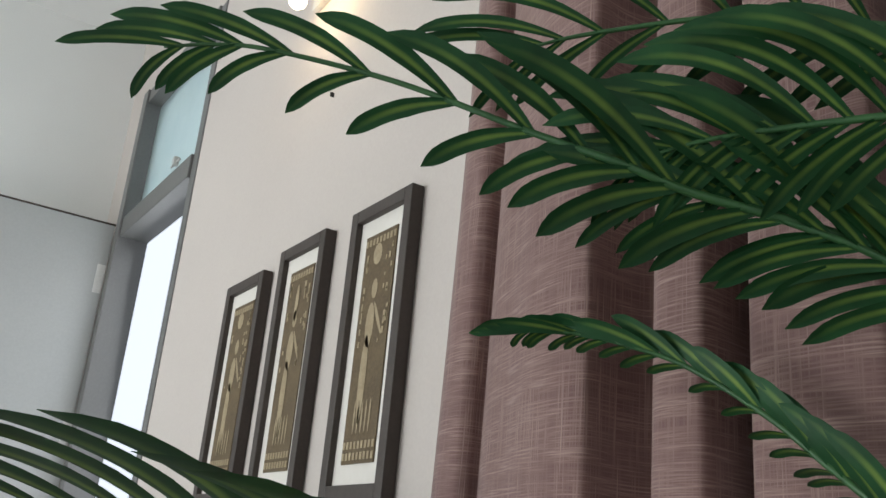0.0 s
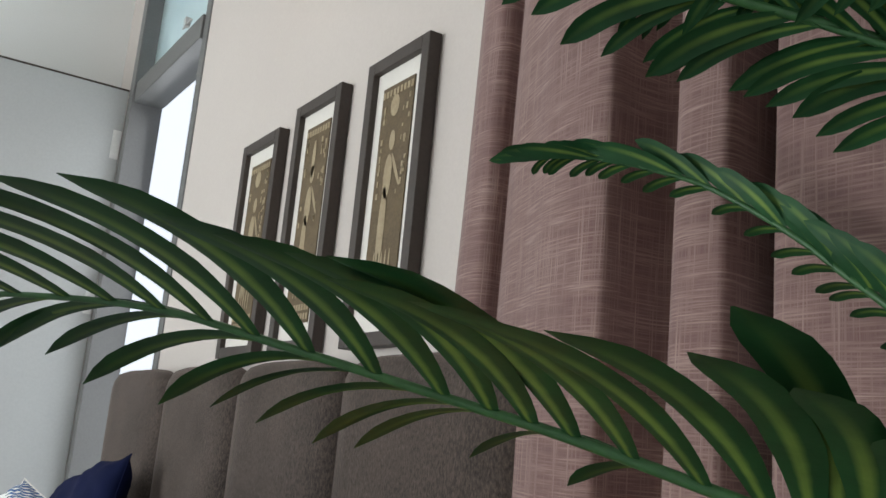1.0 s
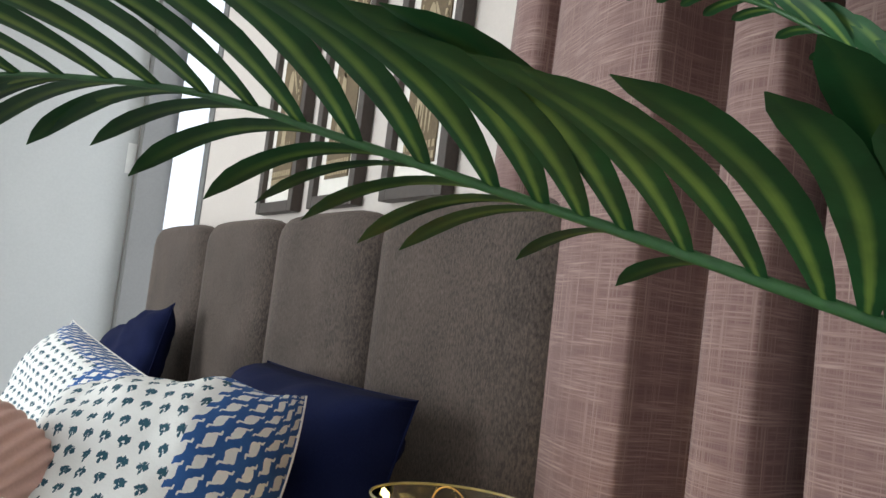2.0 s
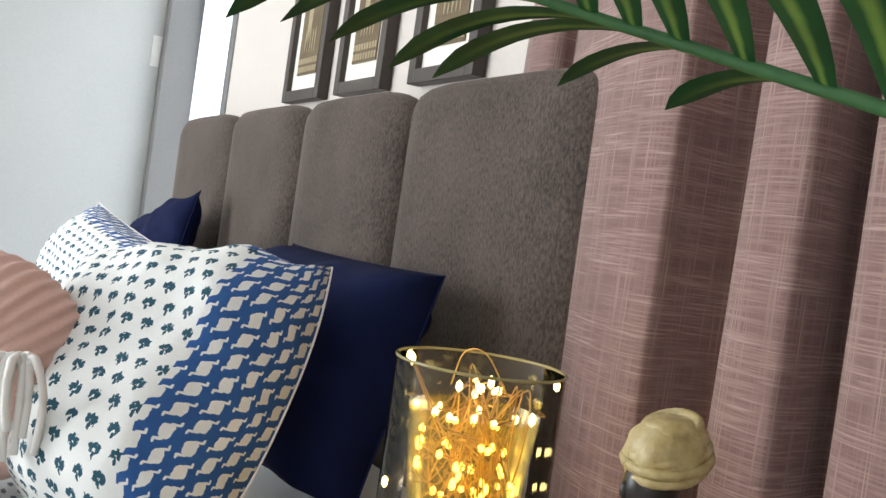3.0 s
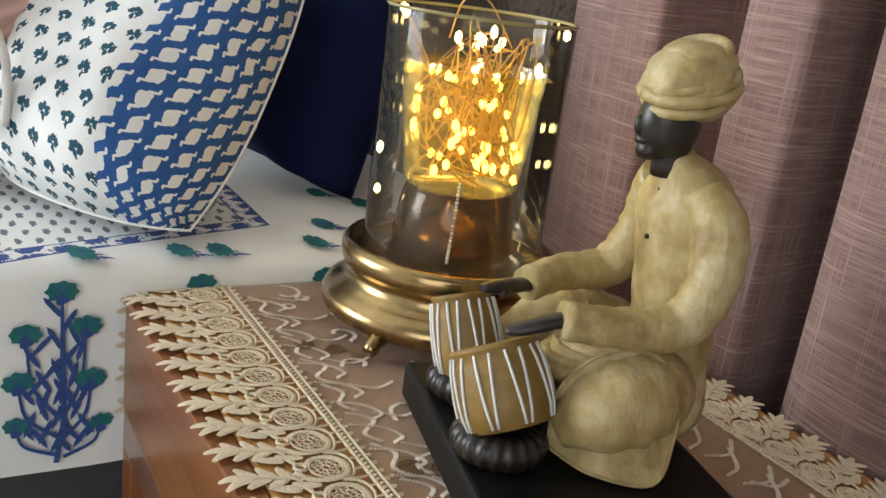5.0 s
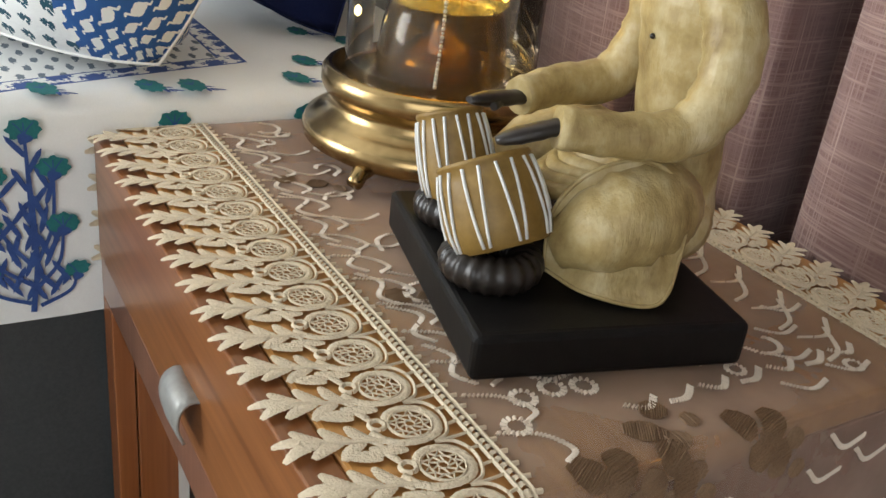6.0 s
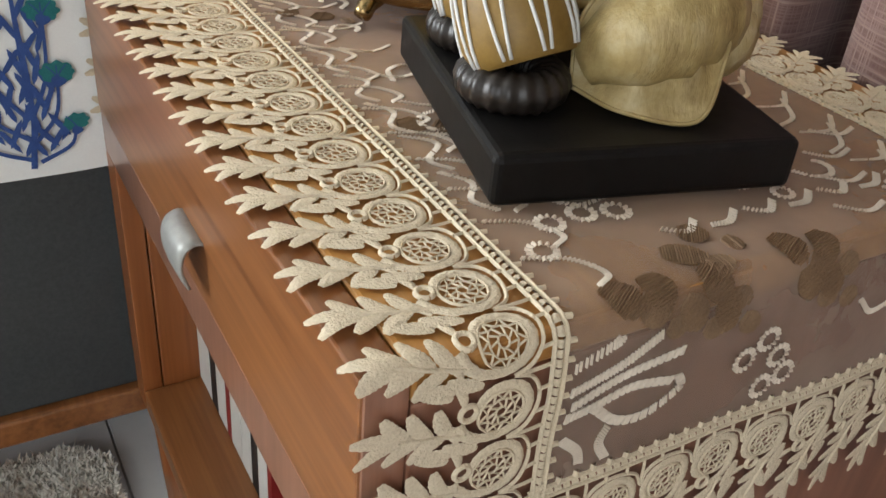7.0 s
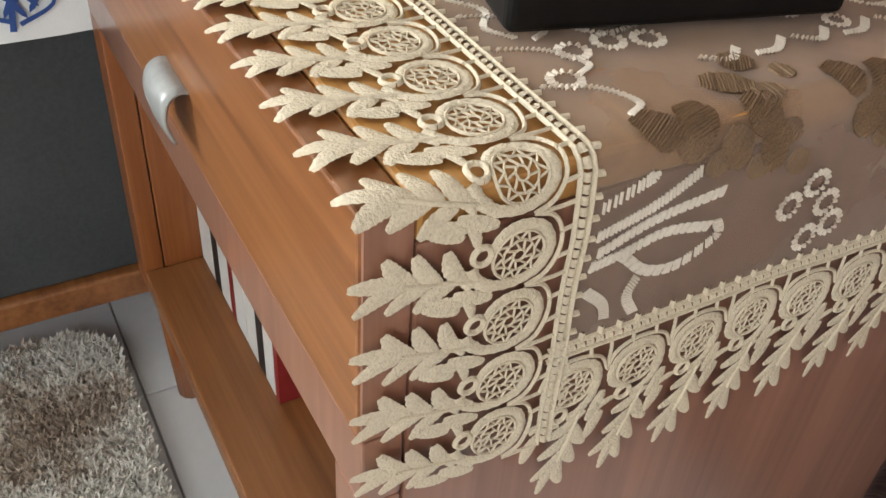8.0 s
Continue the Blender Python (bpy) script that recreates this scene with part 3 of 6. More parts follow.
def pillow(name, bl, br, tr, tl, thick, mat, label, seed, piping=True, droop=0.0, push=0.0, belly=(0, 0, 0), bow=(0, 0, 0), gather=0.005):
    """A stuffed pillow between four corners, pinched at its seams, with creases."""
    bl, br, tr, tl = [Vector(c) for c in (bl, br, tr, tl)]
    mid = (bl + br + tr + tl) / 4
    nrm = (br - bl).cross(tl - bl).normalized()
    ob = thing(name, label, "pillow", mid)
    n = 28
    bm = bmesh.new()
    uvl = bm.loops.layers.uv.new("UVMap")
    layers = []
    for side in (1, -1):
        rows = []
        for j in range(n + 1):
            row = []
            for i in range(n + 1):
                u, v = i / n, j / n
                a, c = 2 * u - 1, 2 * v - 1
                # seams draw in between the corners
                uu = 0.5 + a / 2 * (1 - 0.035 * (1 - c * c) ** 0.8)
                vv = 0.5 + c / 2 * (1 - 0.035 * (1 - a * a) ** 0.8)
                p = bl * (1 - uu) * (1 - vv) + br * uu * (1 - vv) + tr * uu * vv + tl * (1 - uu) * vv
                p = p + Vector(belly) * (1 - v) ** 1.6 * max(0.0, 1 - abs(2 * u - 1.25) ** 2.5 if u > 0.125 else 0.0)
                p = p + Vector(bow) * u ** 3 * max(0.0, 1 - abs(c) ** 2.4)
                puff = (max(0.0, 1 - a ** 4) * max(0.0, 1 - c ** 4)) ** 0.55
                rim = min(1 - abs(a), 1 - abs(c))
                w = noise.noise((u * 5 + seed, v * 5, side)) * 0.010 + noise.noise((u * 13, v * 13 + seed, side)) * 0.005
                w += gather * math.sin(26 * (u if abs(c) > abs(a) else v) + seed) * max(0.0, 1 - rim * 4)
                p = p + nrm * (side * thick / 2 * puff + (w if rim > 0 else 0) + push * puff) - Vector((0, 0, droop * puff))
                row.append(p)
            rows.append(row)
        layers.append(rows)
    # cloth runs evenly over the swell: the print follows its length, not the flat width
    def run(line):
        acc = [0.0]
        for p, q in zip(line, line[1:]):
            acc.append(acc[-1] + (q - p).length)
        return [x / acc[-1] for x in acc]

    ru, rv = run(layers[0][n // 2]), run([layers[0][j][n // 2] for j in range(n + 1)])
    verts = {}

    def vert(side, i, j):
        key = (i, j) if i in (0, n) or j in (0, n) else (side, i, j)
        if key not in verts:
            verts[key] = bm.verts.new(layers[side][j][i])
        return verts[key]

    for side in (0, 1):
        for j in range(n):
            for i in range(n):
                q = [(i, j), (i + 1, j), (i + 1, j + 1), (i, j + 1)]
                f = bm.faces.new([vert(side, *k) for k in (q if side == 0 else q[::-1])])
                for lp, k in zip(f.loops, q if side == 0 else q[::-1]):
                    lp[uvl].uv = (ru[k[0]], rv[k[1]])
    part("cover", bm, mat, ob, smooth=True)
    if piping:
        ring = [layers[0][0][i] for i in range(n + 1)] + [layers[0][j][n] for j in range(1, n + 1)] + [layers[0][n][i] for i in range(n - 1, -1, -1)] + [layers[0][j][0] for j in range(n - 1, 0, -1)]
        bm = bmesh.new()
        tube(bm, [p for p in ring] + [ring[0]], 0.0014, 6)
        part("seam", bm, M_WHITE if mat is M_PRINT else mat, ob, "stitched pillow seam", smooth=True)
    return ob


pillow("pillow", (-0.790, -0.100, 0.558), (-0.522, 0.076, 0.556), (-0.648, 0.207, 0.806), (-0.890, 0.034, 0.757), 0.135, M_PRINT, "plump white cotton pillow with teal sprigs and blue printed border", 1.0, push=0.036, belly=(0.052, -0.040, -0.010), bow=(0.016, 0.012, -0.014), gather=0.007)
pillow("pillow", (-1.12, 0.300, 0.555), (-0.625, 0.285, 0.548), (-0.622, 0.334, 0.812), (-1.14, 0.342, 0.806), 0.125, M_NAVY, "plain navy cotton pillow leaning on the headboard", 3.0, push=0.046, gather=0.008, belly=(0.03, -0.06, -0.01))
pillow("pillow", (-1.70, 0.0, 0.56), (-1.14, 0.09, 0.555), (-1.118, 0.160, 0.762), (-1.545, 0.10, 0.822), 0.12, M_PRINT, "white cotton pillow with teal sprigs leaning on a navy one", 5.0, push=0.01, gather=0.008)
pillow("pillow", (-2.22, 0.22, 0.555), (-1.66, 0.25, 0.55), (-1.735, 0.335, 0.872), (-2.25, 0.335, 0.765), 0.10, M_NAVY, "plain navy cotton pillow with a pointed corner against the headboard", 7.0)

# round pink cushion, gathered to its middle, with a white tassel
cushion = thing("round_cushion", "round pink gathered cushion with white cord tassel on the bed", "cushion", (-0.86, -0.11, 0.56))
bm = bmesh.new()
cc, R = Vector((-0.733, -0.126, 0.664)), 0.117
seg, rings_n = 264, 22
face_axis = Vector((0.72, -0.52, -0.18)).normalized()
sx = face_axis.orthogonal().normalized()
sy = face_axis.cross(sx)
rows = []
for j in range(rings_n + 1):
    th = math.pi * j / rings_n
    rad, h = R * max(0.0, math.sin(th)) ** 0.8, R * 0.80 * math.cos(th) - 0.03 * math.exp(-(th / 0.35) ** 2)
    row = []
    for i in range(seg):
        ph = 2 * math.pi * i / seg
        g = 1 + 0.026 * math.sin(ph * 44 + 2 * math.sin(ph * 3)) * (0.25 + math.sin(th)) * (1.2 - 0.6 * math.sin(th))
        row.append(bm.verts.new(cc + face_axis * h + (sx * math.cos(ph) + sy * math.sin(ph)) * rad * g))
    rows.append(row)
for a, c in zip(rows, rows[1:]):
    for i in range(seg):
        bm.faces.new((a[i], a[(i + 1) % seg], c[(i + 1) % seg], c[i]))
bmesh.ops.remove_doubles(bm, verts=bm.verts[:], dist=0.0004)
part("cover", bm, M_PINK, cushion, smooth=True)
start = Vector((-0.598, -0.092, 0.690))
for k in range(9):
    rng = random.Random(40 + k)
    bm = bmesh.new()
    side = Vector((0.53, 0.85, 0)) * rng.uniform(-0.026, 0.026)
    out = face_axis * rng.uniform(0.004, 0.02)
    loop = [start, start + side * 0.7 + out + Vector((0, 0, 0.014)), start + side * 1.3 + out - Vector((0, 0, 0.02)), start + side * 1.1 + out * 0.6 - Vector((0, 0, rng.uniform(0.05, 0.085)))]
    tube(bm, spline(loop, 16), 0.0038, 8)
    part("tassel_cord", bm, M_WHITE, cushion, "white cord loop", smooth=True)


# ---- bedsheet ----
SX, SZ = -0.470, 0.534


def sheet_cloth():
    m, t, n, l, b = node_material("white_printed_sheet")
    c = t.nodes.new("ShaderNodeTexCoord")
    sep = t.nodes.new("ShaderNodeSeparateXYZ")
    place = t.nodes.new("ShaderNodeMapping")
    place.inputs["Location"].default_value = (-1.4, -0.5, SZ)
    l.new(c.outputs["Object"], place.inputs[0])
    l.new(place.outputs[0], sep.inputs[0])
    x, y, z = sep.outputs
    s = calc(t, "MULTIPLY_ADD", y, 0.28, x)
    fine = noise_tex(t, c.outputs["Object"], 700, 2)
    ground = mixc(t, fine, (0.80, 0.81, 0.79), (0.88, 0.89, 0.87))
    wob = calc(t, "MULTIPLY", calc(t, "SUBTRACT", noise_tex(t, c.outputs["Object"], 260, 2), 0.5), 2.0)
    dots = print_mask(t, y, x, 62, 44, 0.18, 0.34, wob)
    field = mixc(t, dots, ground, (0.16, 0.20, 0.24))
    chain = print_mask(t, s, y, 45, 38, 0.42, 0.40, wob)
    chain_c = mixc(t, chain, ground, (0.05, 0.10, 0.30))
    # a printed panel with a chain border lies under the pillows
    e1, e2 = calc(t, "SUBTRACT", -0.514, s), calc(t, "SUBTRACT", 0.147, y)
    inside = calc(t, "MINIMUM", e1, e2)
    col = mixc(t, calc(t, "GREATER_THAN", inside, 0.0), ground, chain_c)
    col = mixc(t, calc(t, "GREATER_THAN", inside, 0.022), col, field)
    line = calc(t, "LESS_THAN", calc(t, "ABSOLUTE", calc(t, "SUBTRACT", inside, 0.001)), 0.0012)
    line2 = calc(t, "LESS_THAN", calc(t, "ABSOLUTE", calc(t, "SUBTRACT", inside, 0.022)), 0.001)
    col = mixc(t, calc(t, "MULTIPLY", calc(t, "MAXIMUM", line, line2), calc(t, "GREATER_THAN", z, 0.53)), col, (0.05, 0.10, 0.30))
    l.new(col, b.inputs["Base Color"])
    b.inputs["Roughness"].default_value = 0.9
    bump(t, b, noise_tex(t, c.outputs["Object"], 11, 4), 0.4, 0.008)
    return m


sheet = thing("bedsheet", "white cotton bedsheet printed with teal flowers on blue stems", "bedsheet", (-1.4, -0.5, SZ))
bm = bmesh.new()
prof = [(BX0 - 0.012, 0.36), (BX0 - 0.008, 0.50), (BX0 + 0.004, 0.528), (BX0 + 0.03, SZ)] + [(BX0 + 0.03 + k * (SX - 0.06 - BX0) / 12, SZ) for k in range(1, 12)] + [(SX - 0.030, SZ), (SX - 0.012, SZ - 0.003), (SX - 0.002, SZ - 0.014), (SX, 0.49), (SX + 0.001, 0.42), (SX - 0.001, 0.355)]
ys = np.linspace(BY0 + 0.01, HB_Y - 0.02, 60)
rows = []
for yv in ys:
    rows.append([bm.verts.new((x + 0.002 * noise.noise((x * 3, yv * 7, z * 9)), yv, z + 0.0012 * noise.noise((x * 7, yv * 6, 2.0)) + (0.003 * noise.noise((yv * 9, 0, 3)) if z < 0.37 else 0))) for x, z in prof])
for a, c in zip(rows, rows[1:]):
    for i in range(len(prof) - 1):
        bm.faces.new((a[i], a[i + 1], c[i + 1], c[i]))
part("cloth", bm, sheet_cloth(), sheet, smooth=True)

M_TEAL = mottled("teal_print", (0.007, 0.115, 0.125), (0.02, 0.19, 0.19), 60, 0.85, grain=600)
M_STEM = mottled("blue_print", (0.018, 0.050, 0.20), (0.040, 0.095, 0.30), 60, 0.85, grain=600)


LAYER = [0.0]      # each printed shape lies a hair over the one before


def on_side(a, h):
    return Vector((SX + 0.0030 + 0.0004 * LAYER[0], a, h))


def on_top(a, h):
    return Vector((h, a, SZ + 0.0014 + 0.0004 * LAYER[0]))


def flat_blob(bm, put, c, r, lobes=6, squash=0.7, ang=0.0, mi=0, rng=random):
    """A ragged flower head or leaf, as a flat print."""
    vs = []
    LAYER[0] = (LAYER[0] + 0.013) % 1.0
    for i in range(lobes * 4):
        th = 2 * math.pi * i / (lobes * 4)
        rr = r * (1 + (0.09 if lobes > 4 else 0.16) * math.cos(lobes * th) + rng.uniform(-0.06, 0.06))
        x, y = rr * math.cos(th), rr * squash * math.sin(th)
        vs.append(bm.verts.new(put(c[0] + x * math.cos(ang) - y * math.sin(ang), c[1] + x * math.sin(ang) + y * math.cos(ang))))
    f = bm.faces.new(vs)
    f.material_index = mi


def flat_line(bm, put, pts, w0, w1, mi=1):
    p = spline([(a, h, 0) for a, h in pts], 10)
    LAYER[0] = (LAYER[0] + 0.013) % 1.0
    sides = []
    for i, q in enumerate(p):
        d = (p[min(i + 1, 9)] - p[max(i - 1, 0)]).normalized()
        w = (w0 + (w1 - w0) * i / 9) / 2
        sides.append((bm.verts.new(put(q.x - d.y * w, q.y + d.x * w)), bm.verts.new(put(q.x + d.y * w, q.y - d.x * w))))
    for a, c in zip(sides, sides[1:]):
        bm.faces.new((a[0], a[1], c[1], c[0])).material_index = mi


def flower_plant(a0, h0, seed):
    """A printed plant on the sheet's side: one main stem with branches, leaves and heads."""
    rng = random.Random(seed)
    bm = bmesh.new()
    top = [(0.000, 0.142), (-0.026, 0.108), (0.018, 0.112), (-0.032, 0.068), (0.022, 0.066), (-0.034, 0.030), (0.030, 0.026)]
    flat_line(bm, on_side, [(a0 - 0.004, h0 - 0.004), (a0 + 0.002, h0 + 0.05), (a0, h0 + 0.14)], 0.0046, 0.0022)
    for i, (da, dh) in enumerate(top):
        foot = max(0.0, dh * 0.42 - 0.01)
        flat_line(bm, on_side, [(a0 + da * 0.05, h0 + foot), (a0 + da * 0.80, h0 + foot + (dh - foot) * 0.42), (a0 + da, h0 + dh)], 0.0036, 0.0020)
        for k in range(5):
            q = 0.22 + 0.15 * k
            ca, ch = a0 + da * (0.05 + 0.95 * q ** 1.2), h0 + foot + (dh - foot) * q
            sgn = 1 if (k + i) % 2 else -1
            ang = (1.08 if sgn > 0 else 2.06) + rng.uniform(-0.25, 0.25)
            flat_blob(bm, on_side, (ca + 0.0100 * math.cos(ang), ch + 0.0100 * math.sin(ang)), 0.0108, 2, 0.24, ang, 1, rng)
        big = 0.0118 if i < 5 else 0.0095
        flat_blob(bm, on_side, (a0 + da, h0 + dh + 0.004), big, 8, 0.72, rng.uniform(-0.2, 0.2), 0, rng)
        flat_blob(bm, on_side, (a0 + da, h0 + dh - 0.003), big * 0.45, 3, 0.8, 0.0, 1, rng)
        for k in (-1, 0, 1):
            flat_line(bm, on_side, [(a0 + da, h0 + dh), (a0 + da + 0.003 * k, h0 + dh + 0.005), (a0 + da + 0.007 * k, h0 + dh + 0.0095)], 0.0011, 0.0007)
    part("printed_flower", bm, [M_TEAL, M_STEM], sheet, "teal flowers on blue stems")


for k, a0 in enumerate((-0.048, -0.145, -0.25, -0.36, 0.06, 0.17)):
    flower_plant(a0, 0.368, k + 3)
for k, (ya, xa) in enumerate(((0.080, -0.490), (0.048, -0.492), (0.200, -0.552), (0.172, -0.500), (0.27, -0.62), (0.235, -0.66), (-0.03, -0.495))):
    rng = random.Random(k)
    bm = bmesh.new()
    flat_line(bm, on_top, [(ya, xa), (ya + 0.006, xa + 0.010), (ya + 0.016, xa + 0.018)], 0.0030, 0.0018)
    for da, ang in ((0.004, 0.3), (0.008, 1.4), (0.012, 0.5)):
        flat_blob(bm, on_top, (ya + da + 0.005 * math.cos(ang), xa + da + 0.005 * math.sin(ang)), 0.0066, 2, 0.28, ang, 1, rng)
    flat_blob(bm, on_top, (ya, xa), 0.0100, 9, 1.7, rng.uniform(-0.3, 0.3), 0, rng)
    for k in range(4):
        an = 3.6 + 0.5 * k
        flat_line(bm, on_top, [(ya, xa), (ya + 0.005 * math.cos(an), xa + 0.005 * math.sin(an)), (ya + 0.0095 * math.cos(an), xa + 0.0095 * math.sin(an))], 0.0012, 0.0008)
    part("printed_flower", bm, [M_TEAL, M_STEM], sheet, "small teal flower head")

# ---- lantern ----
LX, LY, LZ = -0.352, 0.224, NZ + 0.004
M_BRASS = mottled("aged_brass", (0.22, 0.145, 0.060), (0.44, 0.31, 0.145), 14, 0.24, 1.0, grain=120, bumps=0.05)
lantern = thing("lantern", "brass based glass hurricane lantern filled with glowing fairy lights", "lantern", (LX, LY, LZ))
bm = bmesh.new()
lathe(bm, [(0.0, LZ + 0.014), (0.090, LZ + 0.012), (0.097, LZ + 0.016), (0.0985, LZ + 0.024), (0.096, LZ + 0.029), (0.088, LZ + 0.034), (0.082, LZ + 0.037), (0.079, LZ + 0.043), (0.079, LZ + 0.047), (0.084, LZ + 0.051), (0.086, LZ + 0.056), (0.086, LZ + 0.064), (0.083, LZ + 0.068), (0.077, LZ + 0.069), (0.075, LZ + 0.064), (0.0, LZ + 0.062)], LX, LY, 64)
part("base", bm, M_BRASS, lantern, "stepped round brass base")
for k in range(4):
    an = radians(-60 + 90 * k)
    bm = bmesh.new()
    fx, fy = LX + 0.086 * math.cos(an), LY + 0.086 * math.sin(an)
    tube(bm, spline([(fx - 0.01 * math.cos(an), fy - 0.01 * math.sin(an), LZ + 0.018), (fx + 0.008 * math.cos(an), fy + 0.008 * math.sin(an), LZ + 0.012), (fx + 0.016 * math.cos(an), fy + 0.016 * math.sin(an), LZ + 0.0045)], 8), [0.008, 0.008, 0.0075, 0.007, 0.006, 0.006, 0.006, 0.005], 10)
    part("foot", bm, M_BRASS, lantern, smooth=True)
def thin_glass(name, tint, body, share, rough):
    """Thin glass: tinted see-through, a little body colour, and gloss that grows at a slant."""
    m, t, n, l, b = node_material(name)
    clear = n.new("ShaderNodeBsdfTransparent")
    clear.inputs[0].default_value = (*tint, 1)
    b.inputs["Roughness"].default_value = rough
    l.new(ramp(t, noise_tex(t, coords(t, "Object", 40), 1.0, 3), [(0.3, tuple(0.8 * c for c in body)), (0.7, body)]), b.inputs["Base Color"])
    bump(t, b, noise_tex(t, coords(t, "Object", (30, 30, 12)), 1.0, 3), 0.35, 0.004)
    gloss = n.new("ShaderNodeBsdfGlossy")
    gloss.inputs["Roughness"].default_value = rough
    fr = n.new("ShaderNodeFresnel")
    fr.inputs[0].default_value = 1.35
    m1, m2 = n.new("ShaderNodeMixShader"), n.new("ShaderNodeMixShader")
    m1.inputs[0].default_value = share
    l.new(clear.outputs[0], m1.inputs[1])
    l.new(b.outputs[0], m1.inputs[2])
    l.new(fr.outputs[0], m2.inputs[0])
    l.new(m1.outputs[0], m2.inputs[1])
    l.new(gloss.outputs[0], m2.inputs[2])
    l.new(m2.outputs[0], n["Material Output"].inputs[0])
    return m


M_GLASS = thin_glass("clear_glass", (0.99, 0.975, 0.93), (0.70, 0.66, 0.52), 0.03, 0.05)
bm = bmesh.new()
GT = 0.760
lathe(bm, [(0.0700, LZ + 0.066), (0.0700, LZ + 0.12), (0.0700, GT - 0.08), (0.0700, GT)], LX, LY, 64)
glass = part("glass_cylinder", bm, M_GLASS, lantern, "clear rippled glass cylinder", smooth=True)
glass.visible_shadow = False
bm = bmesh.new()
tube(bm, [(LX + 0.0700 * math.cos(q), LY + 0.0700 * math.sin(q), GT) for q in np.linspace(0, 2 * math.pi, 65)], 0.0013, 8, cap=False)
M_RIM = mottled("glass_edge", (0.22, 0.18, 0.07), (0.36, 0.31, 0.15), 20, 0.15)
part("rim", bm, M_RIM, lantern, "polished glass rim", smooth=True)
M_AMBER = thin_glass("amber_glass", (1.0, 0.88, 0.34), (0.85, 0.58, 0.08), 0.16, 0.2)
bm = bmesh.new()
CZ = 0.630
lathe(bm, [(0.0, CZ), (0.041, CZ), (0.0445, CZ + 0.004), (0.050, CZ + 0.050), (0.0545, CZ + 0.092)], LX, LY, 48)
cup = part("light_cup", bm, M_AMBER, lantern, "amber glass cup holding the lights", smooth=True)
cup.visible_shadow = False
bm = bmesh.new()
lathe(bm, [(0.0, LZ + 0.064), (0.034, LZ + 0.066), (0.032, LZ + 0.078), (0.020, LZ + 0.090), (0.011, LZ + 0.094), (0.0085, LZ + 0.104), (0.0085, CZ - 0.010), (0.020, CZ - 0.001), (0.0, CZ - 0.0005)], LX, LY, 32)
part("stem", bm, M_BRASS, lantern, "turned brass candle stem", smooth=True)
# added brown sleeve that gives the dark tone of the far glass
M_TINT = thin_glass("far_side_tint", (0.60, 0.42, 0.17), (0.12, 0.065, 0.018), 0.22, 0.10)
bm = bmesh.new()
lathe(bm, [(0.047, LZ + 0.066), (0.048, LZ + 0.075), (0.045, LZ + 0.10), (0.042, CZ - 0.004), (0.040, CZ - 0.001)], LX, LY, 48)
tint_sleeve = part("tint_sleeve", bm, M_TINT, lantern, "added brown sleeve for the dark far side of the glass", smooth=True)
tint_sleeve.visible_shadow = False
M_CHAIN = mottled("silver_chain", (0.55, 0.54, 0.50), (0.75, 0.74, 0.70), 40, 0.35, 0.6)
bm = bmesh.new()
hang = spline([(LX + 0.0405, LY - 0.0250, CZ + 0.012), (LX + 0.0410, LY - 0.0255, CZ - 0.012), (LX + 0.0425, LY - 0.0275, CZ - 0.035), (LX + 0.0415, LY - 0.0275, LZ + 0.068)], 26)
for k, q in enumerate(hang):
    bmesh.ops.create_icosphere(bm, subdivisions=1, radius=0.0011 + 0.0005 * (k % 2), matrix=Matrix.Translation(q))
part("chain", bm, M_CHAIN, lantern, "hanging silver bead chain", smooth=True)
M_WIRE = mottled("copper_wire", (0.50, 0.27, 0.07), (0.68, 0.42, 0.14), 30, 0.35, 1.0)
M_LED = glow("warm_led", (1.0, 0.76, 0.27), 8.0)
rng = random.Random(12)
bm = bmesh.new()
knots = []
for k in range(120):
    an, rr = (rng.uniform(0, 2 * math.pi) if k % 3 else rng.gauss(-0.35, 0.5)), (rng.random() ** 0.6) * 0.060
    z = CZ + 0.006 + (rng.random() ** 1.25) * 0.118
    if z < CZ + 0.082 and rr > 0.036:
        rr = 0.041 if rng.random() < 0.97 else 0.058 + 0.007 * rng.random()
    knots.append((LX + rr * math.cos(an), LY + rr * math.sin(an), z))
tube(bm, spline(knots, 2000), 0.0007, 4)
tube(bm, spline([(LX - 0.01, LY - 0.02, GT - 0.02), (LX - 0.004, LY - 0.015, GT + 0.008), (LX + 0.014, LY - 0.005, GT + 0.010), (LX + 0.03, LY + 0.01, GT - 0.02)], 20), 0.0007, 5)
part("wire", bm, M_WIRE, lantern, "thin copper wire", smooth=True)
led_mesh = None
for k, q in enumerate(knots + [(LX + 0.066, LY + 0.01, GT - 0.03), (LX - 0.05, LY - 0.04, GT - 0.004), (LX + 0.052, LY + 0.04, GT - 0.006), (LX + 0.083, LY + 0.045, LZ + 0.078), (LX - 0.04, LY - 0.052, 0.65), (LX - 0.045, LY - 0.048, 0.615)]):
    if led_mesh is None:
        bm = bmesh.new()
        bmesh.ops.create_icosphere(bm, subdivisions=1, radius=0.0029)
        led_mesh = mesh_of("led", bm, M_LED, True)
    if k % 2 and k < len(knots):
        continue
    ob = new("led", led_mesh)
    ob.parent = lantern
    ob.location = Vector(q) - lantern.location
    ob.scale = (1, 1, rng.uniform(1.0, 1.9))
fairy = bpy.data.lights.new("fairy_lights", "POINT")
fairy.energy, fairy.color, fairy.shadow_soft_size = 0.22, (1.0, 0.72, 0.28), 0.035
new("fairy_lights", fairy).location = (LX, LY, CZ + 0.06)

